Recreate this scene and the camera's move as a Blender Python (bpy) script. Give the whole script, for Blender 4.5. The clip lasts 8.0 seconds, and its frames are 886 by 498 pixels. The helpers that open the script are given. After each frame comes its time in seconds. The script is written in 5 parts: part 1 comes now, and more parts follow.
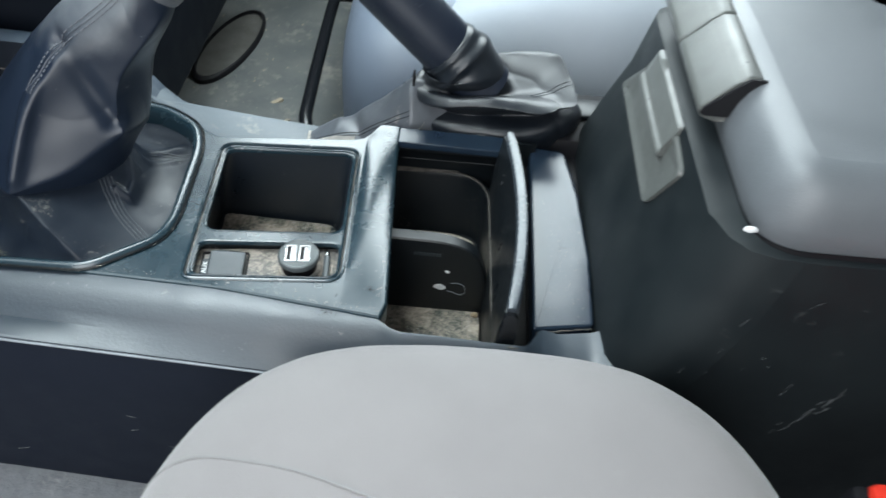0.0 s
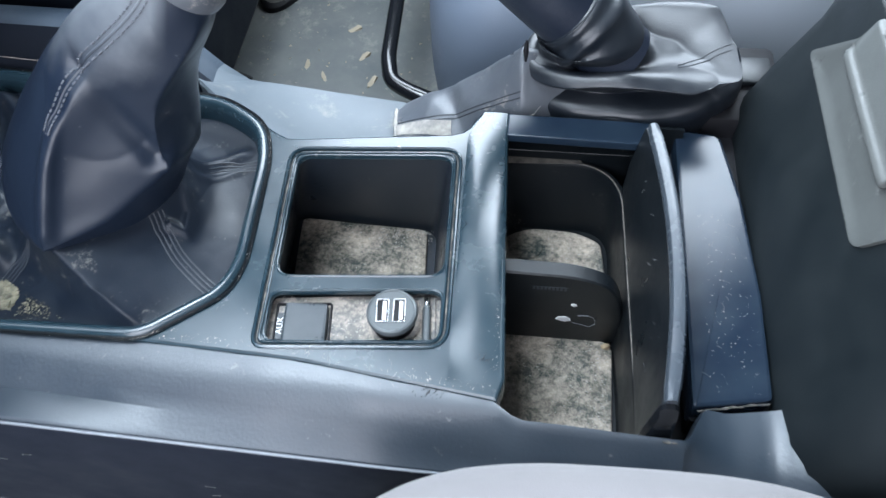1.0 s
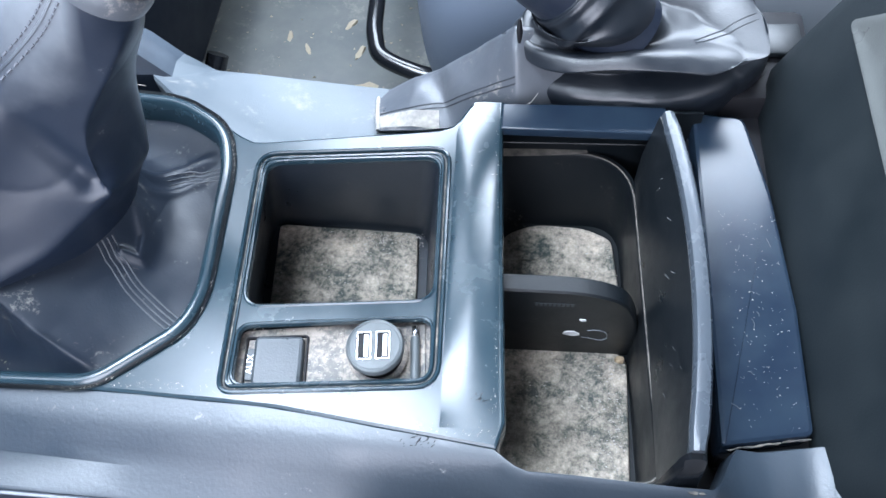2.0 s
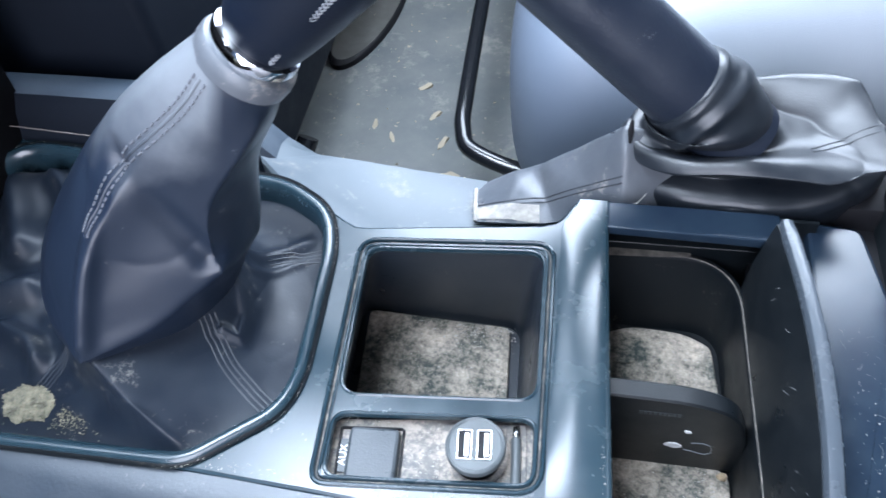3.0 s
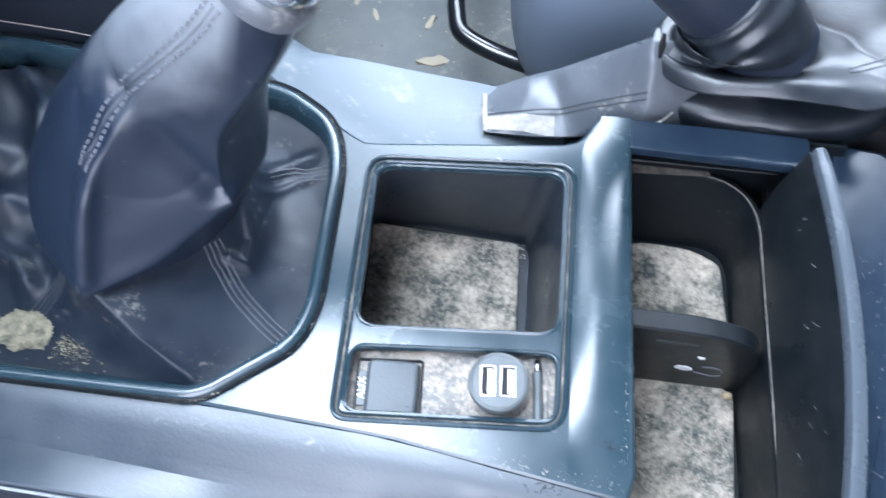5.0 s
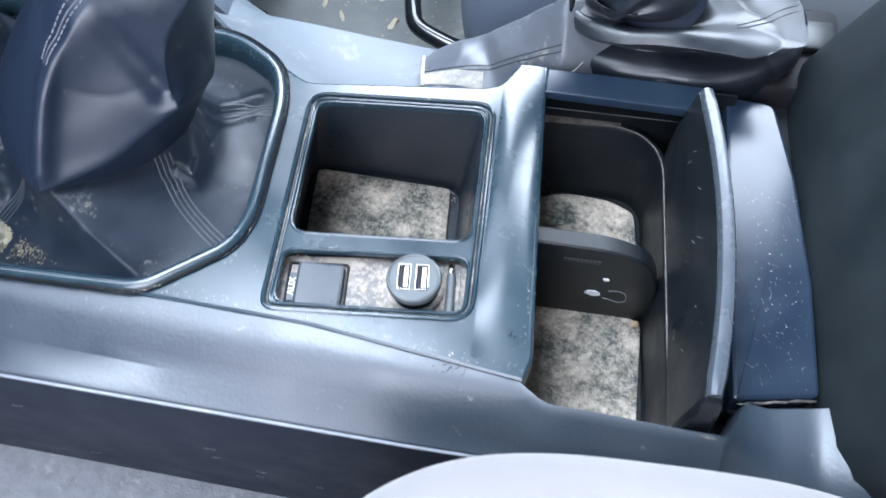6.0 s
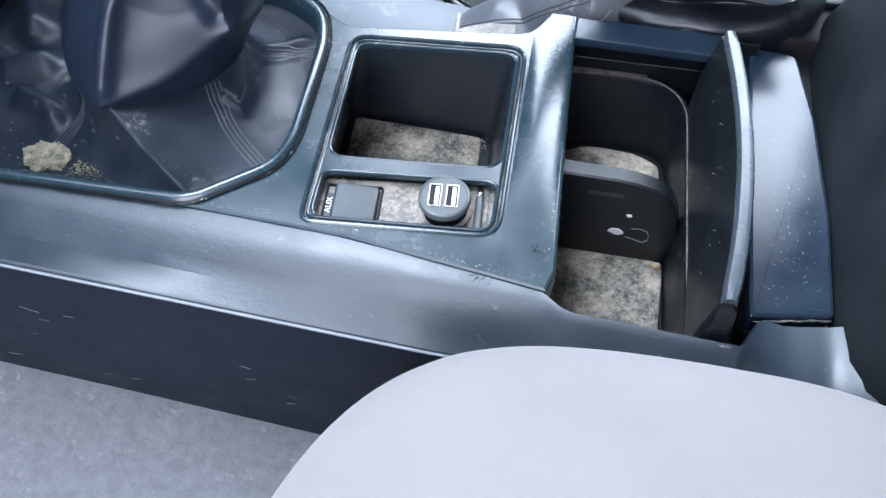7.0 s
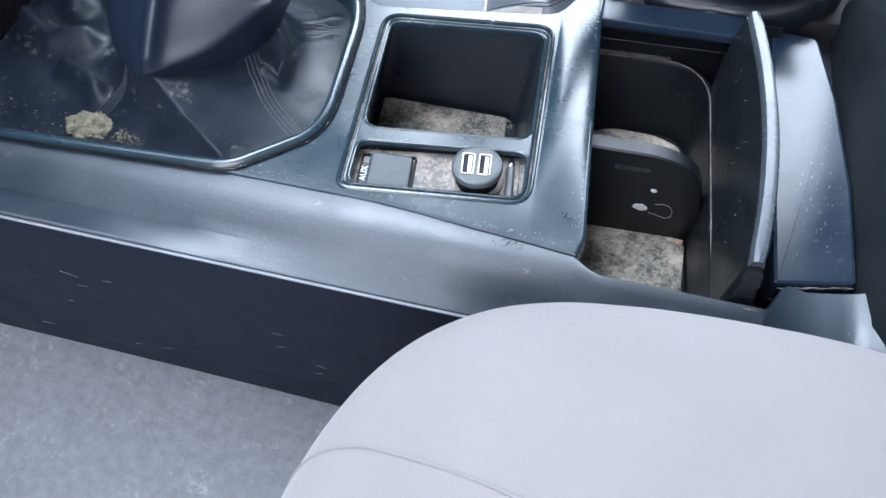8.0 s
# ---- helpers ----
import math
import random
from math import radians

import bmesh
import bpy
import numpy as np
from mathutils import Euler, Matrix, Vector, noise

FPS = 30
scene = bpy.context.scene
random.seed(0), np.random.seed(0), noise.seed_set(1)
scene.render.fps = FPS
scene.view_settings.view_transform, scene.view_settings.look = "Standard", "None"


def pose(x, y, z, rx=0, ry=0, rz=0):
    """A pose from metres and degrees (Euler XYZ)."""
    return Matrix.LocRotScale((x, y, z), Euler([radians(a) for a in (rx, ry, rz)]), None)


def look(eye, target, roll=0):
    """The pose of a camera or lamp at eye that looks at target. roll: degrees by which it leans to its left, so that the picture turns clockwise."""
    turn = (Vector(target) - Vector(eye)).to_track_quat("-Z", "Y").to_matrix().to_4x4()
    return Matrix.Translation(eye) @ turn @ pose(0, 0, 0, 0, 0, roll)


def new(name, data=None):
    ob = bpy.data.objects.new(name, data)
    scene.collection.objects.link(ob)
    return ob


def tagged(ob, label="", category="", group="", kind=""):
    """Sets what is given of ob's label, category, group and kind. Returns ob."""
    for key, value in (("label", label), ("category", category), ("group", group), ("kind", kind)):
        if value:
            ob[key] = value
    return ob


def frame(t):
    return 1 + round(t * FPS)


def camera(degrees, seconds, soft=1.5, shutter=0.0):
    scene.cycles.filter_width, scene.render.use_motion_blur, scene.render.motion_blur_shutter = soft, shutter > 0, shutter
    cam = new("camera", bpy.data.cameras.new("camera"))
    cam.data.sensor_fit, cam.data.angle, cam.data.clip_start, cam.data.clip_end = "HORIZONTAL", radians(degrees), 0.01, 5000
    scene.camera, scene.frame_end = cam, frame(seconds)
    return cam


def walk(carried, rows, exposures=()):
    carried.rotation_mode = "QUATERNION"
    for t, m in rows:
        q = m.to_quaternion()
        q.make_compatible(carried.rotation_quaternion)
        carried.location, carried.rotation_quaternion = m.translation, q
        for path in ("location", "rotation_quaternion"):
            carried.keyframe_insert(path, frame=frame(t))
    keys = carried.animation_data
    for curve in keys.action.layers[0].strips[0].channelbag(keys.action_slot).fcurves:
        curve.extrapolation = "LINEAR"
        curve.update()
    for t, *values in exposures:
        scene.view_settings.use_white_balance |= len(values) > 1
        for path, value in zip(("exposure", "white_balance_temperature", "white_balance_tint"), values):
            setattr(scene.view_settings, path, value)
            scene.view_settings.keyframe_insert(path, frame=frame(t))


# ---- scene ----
cam = camera(59.9, 8.0, shutter=0.4)
PATH = [
    (0, (0.129, -0.416, 0.698), (0.146, 0.971, -0.742), 5.5),
    (0.5, (0.112, -0.337, 0.699), (-0.01, 0.885, -0.879), 0.3),
    (1, (0.099, -0.261, 0.677), (-0.083, 0.847, -0.978), -3.8),
    (2.3, (0.105, -0.196, 0.649), (-0.103, 0.793, -1.077), -8.5),
    (2.5, (0.099, -0.195, 0.649), (-0.125, 0.829, -1.054), -8.3),
    (3, (0.073, -0.196, 0.647), (-0.265, 0.973, -0.94), -8.3),
    (3.5, (0.042, -0.183, 0.669), (-0.296, 0.929, -0.958), -7.0),
    (4, (0.014, -0.151, 0.68), (-0.292, 0.836, -1.032), -6.7),
    (4.5, (0.01, -0.152, 0.669), (-0.252, 0.755, -1.094), -5.8),
    (5, (0.038, -0.162, 0.651), (-0.163, 0.716, -1.135), -5.0),
    (5.2, (0.048, -0.168, 0.646), (-0.121, 0.72, -1.138), -3.7),
    (6.3, (0.088, -0.268, 0.655), (-0.094, 0.756, -1.053), -0.2),
    (6.5, (0.09, -0.283, 0.649), (-0.122, 0.742, -1.056), -1.2),
    (7, (0.091, -0.296, 0.642), (-0.164, 0.744, -1.047), -2.8),
    (7.5, (0.084, -0.307, 0.634), (-0.174, 0.754, -1.042), -2.2),
    (8, (0.081, -0.325, 0.64), (-0.187, 0.733, -1.035), -2.4),
]
walk(cam, [(t, look(eye, target, roll)) for t, eye, target, roll in PATH],
     exposures=((0.0, 0.05, 6500, 3), (0.5, 0.18, 6250, 6), (1.0, 0.42, 6000, 9), (2.5, 0.92, 5850, 12), (3.0, 0.75, 5800, 12), (3.5, 0.58, 5700, 11), (4.0, 0.42, 5700, 12), (4.5, 0.58, 5700, 11), (5.0, 0.95, 5750, 12), (6.5, 0.70, 5900, 13), (7.0, 0.52, 5900, 13), (8.0, 0.40, 5950, 13)))

# ---------------------------------------------------------------- light
def daylight():
    world = bpy.data.worlds.new("sky")
    scene.world = world
    world.use_nodes = True
    nt = world.node_tree
    sky = nt.nodes.new("ShaderNodeTexSky")
    sky.sky_type = "NISHITA"
    sky.sun_disc = False
    sky.sun_elevation, sky.sun_rotation = radians(48), radians(60)
    bg = nt.nodes["Background"]
    bg.inputs["Strength"].default_value = 0.05
    nt.links.new(sky.outputs["Color"], bg.inputs["Color"])


def area_lamp(name, eye, target, w, h, power, colour=(0.86, 0.94, 1.0)):
    """Daylight that falls into the cabin from one area lamp."""
    data = bpy.data.lights.new(name, "AREA")
    data.shape, data.size, data.size_y, data.energy, data.color = "RECTANGLE", w, h, power, colour
    ob = new(name, data)
    ob.matrix_world = look(eye, target)
    return ob


daylight()
area_lamp("passenger_window_light", (0.16, 0.80, 0.94), (0.16, 0.0, 0.35), 0.92, 0.56, 20.0)
area_lamp("open_door_light", (0.02, -0.87, 0.72), (0.06, 0.0, 0.36), 0.70, 0.92, 11.0, (0.97, 0.96, 1.0))
area_lamp("windscreen_light", (-0.58, 0.0, 1.12), (-0.13, 0.0, 0.23), 1.3, 0.72, 11.0)
# overhead lamp added to brighten upward faces; no sunroof is known
area_lamp("sunroof_light", (-0.22, 0.0, 1.292), (-0.22, 0.0, 0.0), 0.40, 0.62, 13.0)

# ---------------------------------------------------------------- materials
def material(name, base, rough=0.5, metal=0.0, tint=None, tint_scale=30.0, tint_amount=0.5, grain=0.0, grain_scale=900.0,
             lumps=0.0, lump_scale=40.0, dust=None, dust_scale=90.0, dust_from=0.55, dust_to=0.75, rough_var=0.1, sheen=0.0,
             specular=0.5, stretch=(1, 1, 1), worn=None):
    m = bpy.data.materials.new(name)
    m.use_nodes = True
    nt = m.node_tree
    n, link = nt.nodes, nt.links.new
    bsdf = n["Principled BSDF"]
    bsdf.inputs["Metallic"].default_value = metal
    bsdf.inputs["Specular IOR Level"].default_value = specular
    if sheen:
        bsdf.inputs["Sheen Weight"].default_value = sheen
        bsdf.inputs["Sheen Roughness"].default_value = 0.5
    coord = n.new("ShaderNodeTexCoord")
    mapping = n.new("ShaderNodeMapping")
    mapping.inputs["Scale"].default_value = stretch
    link(coord.outputs["Object"], mapping.inputs["Vector"])

    def noise_tex(scale, detail=5.0, roughness=0.6):
        t = n.new("ShaderNodeTexNoise")
        t.inputs["Scale"].default_value, t.inputs["Detail"].default_value = scale, detail
        t.inputs["Roughness"].default_value = roughness
        link(mapping.outputs["Vector"], t.inputs["Vector"])
        return t

    def ramp(source, a, b, lo=0.0, hi=1.0):
        r = n.new("ShaderNodeMapRange")
        r.inputs["From Min"].default_value, r.inputs["From Max"].default_value = a, b
        r.inputs["To Min"].default_value, r.inputs["To Max"].default_value = lo, hi
        link(source, r.inputs["Value"])
        return r.outputs["Result"]

    def blend(a, b, factor):
        x = n.new("ShaderNodeMix")
        x.data_type = "RGBA"
        link(factor, x.inputs[0])
        for socket, value in ((x.inputs[6], a), (x.inputs[7], b)):
            if isinstance(value, tuple):
                socket.default_value = (*value, 1)
            else:
                link(value, socket)
        return x.outputs[2]

    large = noise_tex(tint_scale)
    tint = tint or tuple(c * 0.7 for c in base)
    colour = blend(base, tint, ramp(large.outputs["Fac"], 0.35, 0.65, 0.0, tint_amount))
    rough_out = ramp(large.outputs["Fac"], 0.3, 0.7, max(rough - rough_var, 0.03), min(rough + rough_var, 1.0))
    if worn:                                                # wear and light put into colour: pale above a height, shaded past a crease
        lit_tone, low, high = worn
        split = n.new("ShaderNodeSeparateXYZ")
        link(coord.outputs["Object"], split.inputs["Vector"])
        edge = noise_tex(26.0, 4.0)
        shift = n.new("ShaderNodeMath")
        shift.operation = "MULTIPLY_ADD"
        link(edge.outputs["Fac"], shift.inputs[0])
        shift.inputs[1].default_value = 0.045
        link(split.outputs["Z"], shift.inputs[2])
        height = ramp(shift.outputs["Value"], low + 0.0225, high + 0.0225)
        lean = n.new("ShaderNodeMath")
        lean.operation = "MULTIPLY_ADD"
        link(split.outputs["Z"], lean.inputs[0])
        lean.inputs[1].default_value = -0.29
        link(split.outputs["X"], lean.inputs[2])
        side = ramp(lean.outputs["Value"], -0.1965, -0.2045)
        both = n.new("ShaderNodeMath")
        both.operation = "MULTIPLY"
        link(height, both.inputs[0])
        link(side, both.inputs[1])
        colour = blend(colour, lit_tone, both.outputs["Value"])
    if dust:
        spots = noise_tex(dust_scale, 8.0, 0.72)
        patches = noise_tex(dust_scale * 0.16, 3.0)
        total = n.new("ShaderNodeMath")
        total.operation = "MULTIPLY_ADD"
        link(patches.outputs["Fac"], total.inputs[0])
        total.inputs[1].default_value = 0.9
        link(spots.outputs["Fac"], total.inputs[2])
        amount = ramp(total.outputs["Value"], dust_from + 0.45, dust_to + 0.45)
        colour = blend(colour, dust, amount)
        mixed = n.new("ShaderNodeMix")
        link(amount, mixed.inputs[0])
        link(rough_out, mixed.inputs[2])
        mixed.inputs[3].default_value = 0.9
        rough_out = mixed.outputs[0]
    link(colour, bsdf.inputs["Base Color"])
    link(rough_out, bsdf.inputs["Roughness"])
    normal = None
    for strength, scale, distance in ((lumps, lump_scale, 0.004), (grain, grain_scale, 0.0006)):
        if strength:
            t = noise_tex(scale, 3.0)
            b = n.new("ShaderNodeBump")
            b.inputs["Strength"].default_value, b.inputs["Distance"].default_value = strength, distance
            link(t.outputs["Fac"], b.inputs["Height"])
            if normal:
                link(normal, b.inputs["Normal"])
            normal = b.outputs["Normal"]
    if normal:
        link(normal, bsdf.inputs["Normal"])
    return m


TRIM = material("glossy_trim_plastic", (0.012, 0.027, 0.038), 0.25, tint=(0.022, 0.041, 0.053), tint_scale=45, rough_var=0.04, grain=0.03, grain_scale=1400, specular=0.8,
                dust=(0.20, 0.21, 0.21), dust_scale=420, dust_from=0.74, dust_to=0.95)
GRAIN = material("grained_console_plastic", (0.016, 0.026, 0.039), 0.43, tint=(0.022, 0.033, 0.047), tint_scale=30, specular=0.90, grain=0.26, grain_scale=480,
                 dust=(0.22, 0.22, 0.22), dust_scale=300, dust_from=0.70, dust_to=0.86)
SIDE = material("dark_side_plastic", (0.006, 0.009, 0.018), 0.50, tint=(0.009, 0.013, 0.023), tint_scale=25, grain=0.10, grain_scale=1000, specular=0.22,
                dust=(0.12, 0.12, 0.12), dust_scale=240, dust_from=0.76, dust_to=0.95)
TRAY_BIN = material("smooth_tray_plastic", (0.012, 0.017, 0.025), 0.36, tint=(0.018, 0.023, 0.031), tint_scale=35, grain=0.15, specular=0.6,
                    dust=(0.20, 0.19, 0.17), dust_scale=300, dust_from=0.70, dust_to=0.95)
BIN = material("dull_black_bin_plastic", (0.005, 0.007, 0.009), 0.45, tint=(0.008, 0.010, 0.012), tint_scale=35, grain=0.2, specular=0.28,
               dust=(0.16, 0.15, 0.13), dust_scale=260, dust_from=0.68, dust_to=0.90)
GRIME = material("dusty_rubber_mat", (0.036, 0.052, 0.048), 0.80, tint=(0.13, 0.12, 0.10), tint_scale=45, tint_amount=0.8, grain=0.6, grain_scale=700,
                 dust=(0.60, 0.51, 0.42), dust_scale=340, dust_from=0.34, dust_to=0.80)
SOCKET = material("dusty_socket_plate", (0.09, 0.09, 0.09), 0.6, tint=(0.20, 0.18, 0.155), tint_scale=90, grain=0.3,
                  dust=(0.33, 0.29, 0.25), dust_scale=330, dust_from=0.46, dust_to=0.66)
PLATE = material("scratched_plate_plastic", (0.010, 0.017, 0.030), 0.21, tint=(0.016, 0.028, 0.042), tint_scale=45, rough_var=0.05, grain=0.04, grain_scale=1400, specular=0.42,
                 dust=(0.24, 0.25, 0.26), dust_scale=520, dust_from=0.80, dust_to=0.95)
FLAP = material("grey_flap_plastic", (0.030, 0.038, 0.045), 0.34, tint=(0.045, 0.053, 0.060), tint_scale=120, grain=0.2)
# upper boot: light and some wear are put into the pale tone
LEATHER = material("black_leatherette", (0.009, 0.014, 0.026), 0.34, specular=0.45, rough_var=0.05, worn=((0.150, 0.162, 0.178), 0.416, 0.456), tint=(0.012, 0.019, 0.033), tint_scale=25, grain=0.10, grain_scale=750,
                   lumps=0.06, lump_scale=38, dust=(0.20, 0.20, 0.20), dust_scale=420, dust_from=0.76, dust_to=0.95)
SKIRT = material("dull_skirt_leather", (0.008, 0.012, 0.020), 0.42, specular=0.30, tint=(0.012, 0.018, 0.028), tint_scale=40, grain=0.15, grain_scale=700,
                 dust=(0.17, 0.165, 0.15), dust_scale=330, dust_from=0.66, dust_to=0.92)
WORN = material("worn_grey_leatherette", (0.075, 0.083, 0.097), 0.36, tint=(0.105, 0.110, 0.120), tint_scale=35, grain=0.15, grain_scale=650,
                lumps=0.15, lump_scale=45, dust=(0.34, 0.31, 0.28), dust_scale=160, dust_from=0.62, dust_to=0.84)
KNOB = material("dark_knob_leather", (0.004, 0.007, 0.015), 0.42, grain=0.12, grain_scale=800, specular=0.28)
THREAD = material("pale_thread", (0.22, 0.23, 0.25), 0.8)
DARK_THREAD = material("grey_thread", (0.115, 0.120, 0.138), 0.7)
WELT = material("sewn_leather_welt", (0.026, 0.032, 0.042), 0.5, specular=0.5, grain=0.2)
CHROME = material("chrome", (0.82, 0.83, 0.85), 0.10, metal=1.0, rough_var=0.04)
EDGE = material("polished_lid_edge", (0.050, 0.060, 0.072), 0.24, tint=(0.035, 0.042, 0.052), tint_scale=60, grain=0.1)
SEAT = material("pale_grey_seat_cloth", (0.178, 0.166, 0.168), 0.9, tint=(0.152, 0.142, 0.145), tint_scale=9, grain=0.5, grain_scale=1300, sheen=0.25,
                dust=(0.18, 0.17, 0.17), dust_scale=40, dust_from=0.66, dust_to=0.9)
SEAT_SIDE = material("blue_grey_seat_vinyl", (0.115, 0.138, 0.178), 0.5, tint=(0.10, 0.122, 0.16), tint_scale=10, grain=0.3, grain_scale=900)
BOX = material("charcoal_box_plastic", (0.008, 0.011, 0.013), 0.48, specular=0.22, tint=(0.014, 0.018, 0.020), tint_scale=22, grain=0.14, grain_scale=1000,
               dust=(0.10, 0.105, 0.105), dust_scale=60, dust_from=0.72, dust_to=1.05)
BOX_LID = material("grey_armrest_vinyl", (0.10, 0.108, 0.118), 0.42, tint=(0.115, 0.124, 0.138), tint_scale=18, grain=0.35, grain_scale=900)
LATCH = material("grey_latch_plastic", (0.095, 0.10, 0.097), 0.36, tint=(0.070, 0.075, 0.072), tint_scale=40, grain=0.2,
                 dust=(0.3, 0.3, 0.29), dust_scale=200, dust_from=0.7, dust_to=0.9)
CARPET = material("grey_carpet", (0.17, 0.175, 0.19), 0.95, tint=(0.10, 0.105, 0.115), tint_scale=120, grain=0.9, grain_scale=520, lumps=0.3,
                  lump_scale=160, dust=(0.30, 0.30, 0.30), dust_scale=190, dust_from=0.58, dust_to=0.85)
FLOOR = material("muddy_vinyl_floor", (0.070, 0.078, 0.080), 0.7, tint=(0.16, 0.16, 0.15), tint_scale=16, grain=0.4, grain_scale=500,
                 dust=(0.21, 0.20, 0.18), dust_scale=70, dust_from=0.56, dust_to=0.8)
SHOULDER = material("blue_grey_side_plastic", (0.075, 0.092, 0.108), 0.52, tint=(0.105, 0.120, 0.132), tint_scale=30, grain=0.3, grain_scale=900,
                    dust=(0.26, 0.25, 0.23), dust_scale=170, dust_from=0.60, dust_to=0.92)
BLACK_TUBE = material("gloss_black_paint", (0.008, 0.009, 0.011), 0.16, rough_var=0.05)
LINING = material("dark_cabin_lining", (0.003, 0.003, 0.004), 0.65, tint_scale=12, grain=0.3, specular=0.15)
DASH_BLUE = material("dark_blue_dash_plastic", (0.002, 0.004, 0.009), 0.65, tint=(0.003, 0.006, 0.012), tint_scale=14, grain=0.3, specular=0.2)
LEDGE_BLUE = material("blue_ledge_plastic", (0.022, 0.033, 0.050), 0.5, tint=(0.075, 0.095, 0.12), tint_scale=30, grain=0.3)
PALE_LINING = material("grey_headlining", (0.085, 0.088, 0.090), 0.9, tint_scale=8, grain=0.3)
USB_FACE = material("grey_charger_plastic", (0.070, 0.080, 0.085), 0.40, tint_scale=80)
STEEL = material("bare_steel", (0.62, 0.62, 0.62), 0.28, metal=1.0)
SLOT = material("black_slot", (0.006, 0.006, 0.008), 0.6, specular=0.25)
WHITE = material("white_print", (0.72, 0.73, 0.74), 0.6, tint_amount=0.2)
BEAD = material("pale_seam_bead", (0.20, 0.215, 0.24), 0.5)
RED = material("red_buckle_plastic", (0.62, 0.035, 0.02), 0.35)
STRAW = material("dry_leaf_brown", (0.26, 0.22, 0.16), 0.8, tint=(0.33, 0.29, 0.22), tint_scale=200)
FOAM = material("yellowish_foam_crumb", (0.26, 0.235, 0.165), 0.95, tint=(0.09, 0.088, 0.065), tint_scale=160, tint_amount=0.9, lumps=0.8, lump_scale=250)
RIM_DUST = material("dusty_rim", (0.15, 0.135, 0.118), 0.85, tint=(0.035, 0.035, 0.035), tint_scale=120, tint_amount=0.9)
PEBBLE = material("ochre_crumb", (0.42, 0.32, 0.20), 0.85, tint=(0.30, 0.24, 0.17), tint_scale=400, tint_amount=0.8, grain=0.5)
CRUMB = material("pale_crumbs", (0.46, 0.43, 0.39), 0.85, tint_scale=300)
RUST = material("rusty_clip", (0.17, 0.145, 0.13), 0.7, tint=(0.10, 0.09, 0.085), tint_scale=260)

# ---------------------------------------------------------------- mesh helpers
def part(name, bm, mat, parent=None, label="", smooth=True, angle=35):
    """Links a bmesh as one mesh object, under a thing or a part."""
    bmesh.ops.recalc_face_normals(bm, faces=bm.faces)
    me = bpy.data.meshes.new(name)
    for f in bm.faces:
        f.smooth = smooth
    if smooth:
        for e in bm.edges:
            if len(e.link_faces) == 2 and e.calc_face_angle(0) > radians(angle):
                e.smooth = False
    for f in bm.faces:
        if len(f.verts) > 6:
            f.smooth = False
            for e in f.edges:
                e.smooth = False
    bm.to_mesh(me)
    bm.free()
    me.materials.append(mat)
    ob = new(name, me)
    if parent is not None:
        ob.parent = parent
    if label:
        ob["label"] = label
    return ob


def thing(name, label, category, group="", kind=""):
    return tagged(new(name), label, category, group, kind)


def sstep(a, b, x):
    x = min(max((x - a) / (b - a), 0.0), 1.0)
    return x * x * (3 - 2 * x)


def lerp(a, b, t):
    return a + (b - a) * t


def rounded(points, radii, steps=5):
    """A plan outline (counter-clockwise) with its corners rounded."""
    out, n = [], len(points)
    if not isinstance(radii, (list, tuple)):
        radii = [radii] * n
    for i, p in enumerate(points):
        p, a, b, r = Vector(p), Vector(points[i - 1]), Vector(points[(i + 1) % n]), radii[i]
        if r <= 0:
            out.append(p)
            continue
        u, v = (a - p), (b - p)
        d = min(r, u.length * 0.49, v.length * 0.49)
        s, e = p + u.normalized() * d, p + v.normalized() * d
        for k in range(steps + 1):
            t = k / steps
            out.append(s * (1 - t) ** 2 + p * 2 * t * (1 - t) + e * t ** 2)
    return out


def inset(loop, d):
    """A closed counter-clockwise plan outline, moved inwards by d."""
    out, n = [], len(loop)
    for i in range(n):
        a, p, b = loop[i - 1], loop[i], loop[(i + 1) % n]
        u, v = (p - a), (b - p)
        u = u.normalized() if u.length > 1e-9 else v.normalized()
        v = v.normalized() if v.length > 1e-9 else u
        nu, nv = Vector((-u.y, u.x)), Vector((-v.y, v.x))
        m = (nu + nv)
        m = m.normalized() if m.length > 1e-6 else nu
        out.append(p + m * (d / max(m.dot(nu), 0.45)))
    return out


def loft(rings, closed=True, cap_start=False, cap_end=False):
    """Quads between successive rings of points."""
    bm = bmesh.new()
    rows = [[bm.verts.new(p) for p in ring] for ring in rings]
    n = len(rows[0])
    for a, b in zip(rows, rows[1:]):
        for i in range(n if closed else n - 1):
            j = (i + 1) % n
            bm.faces.new((a[i], a[j], b[j], b[i]))
    if cap_start:
        bm.faces.new(rows[0][::-1])
    if cap_end:
        bm.faces.new(rows[-1])
    return bm


def bezel(loop, profile, z):
    """A moulding swept round a plan outline. profile: (inset, height) pairs."""
    return loft([[(*p, z + h) for p in inset(loop, d)] for d, h in profile])


def plate(outer, holes, z, thick):
    """A flat plate with holes through it."""
    bm = bmesh.new()
    edges = []
    for loop in (outer, *holes):
        vs = [bm.verts.new((p[0], p[1], z)) for p in loop]
        edges += [bm.edges.new((vs[i], vs[(i + 1) % len(vs)])) for i in range(len(vs))]
    bmesh.ops.triangle_fill(bm, edges=edges, use_beauty=True, use_dissolve=False)
    made = bmesh.ops.extrude_face_region(bm, geom=bm.faces[:])
    for v in (g for g in made["geom"] if isinstance(g, bmesh.types.BMVert)):
        v.co.z -= thick
    return bm


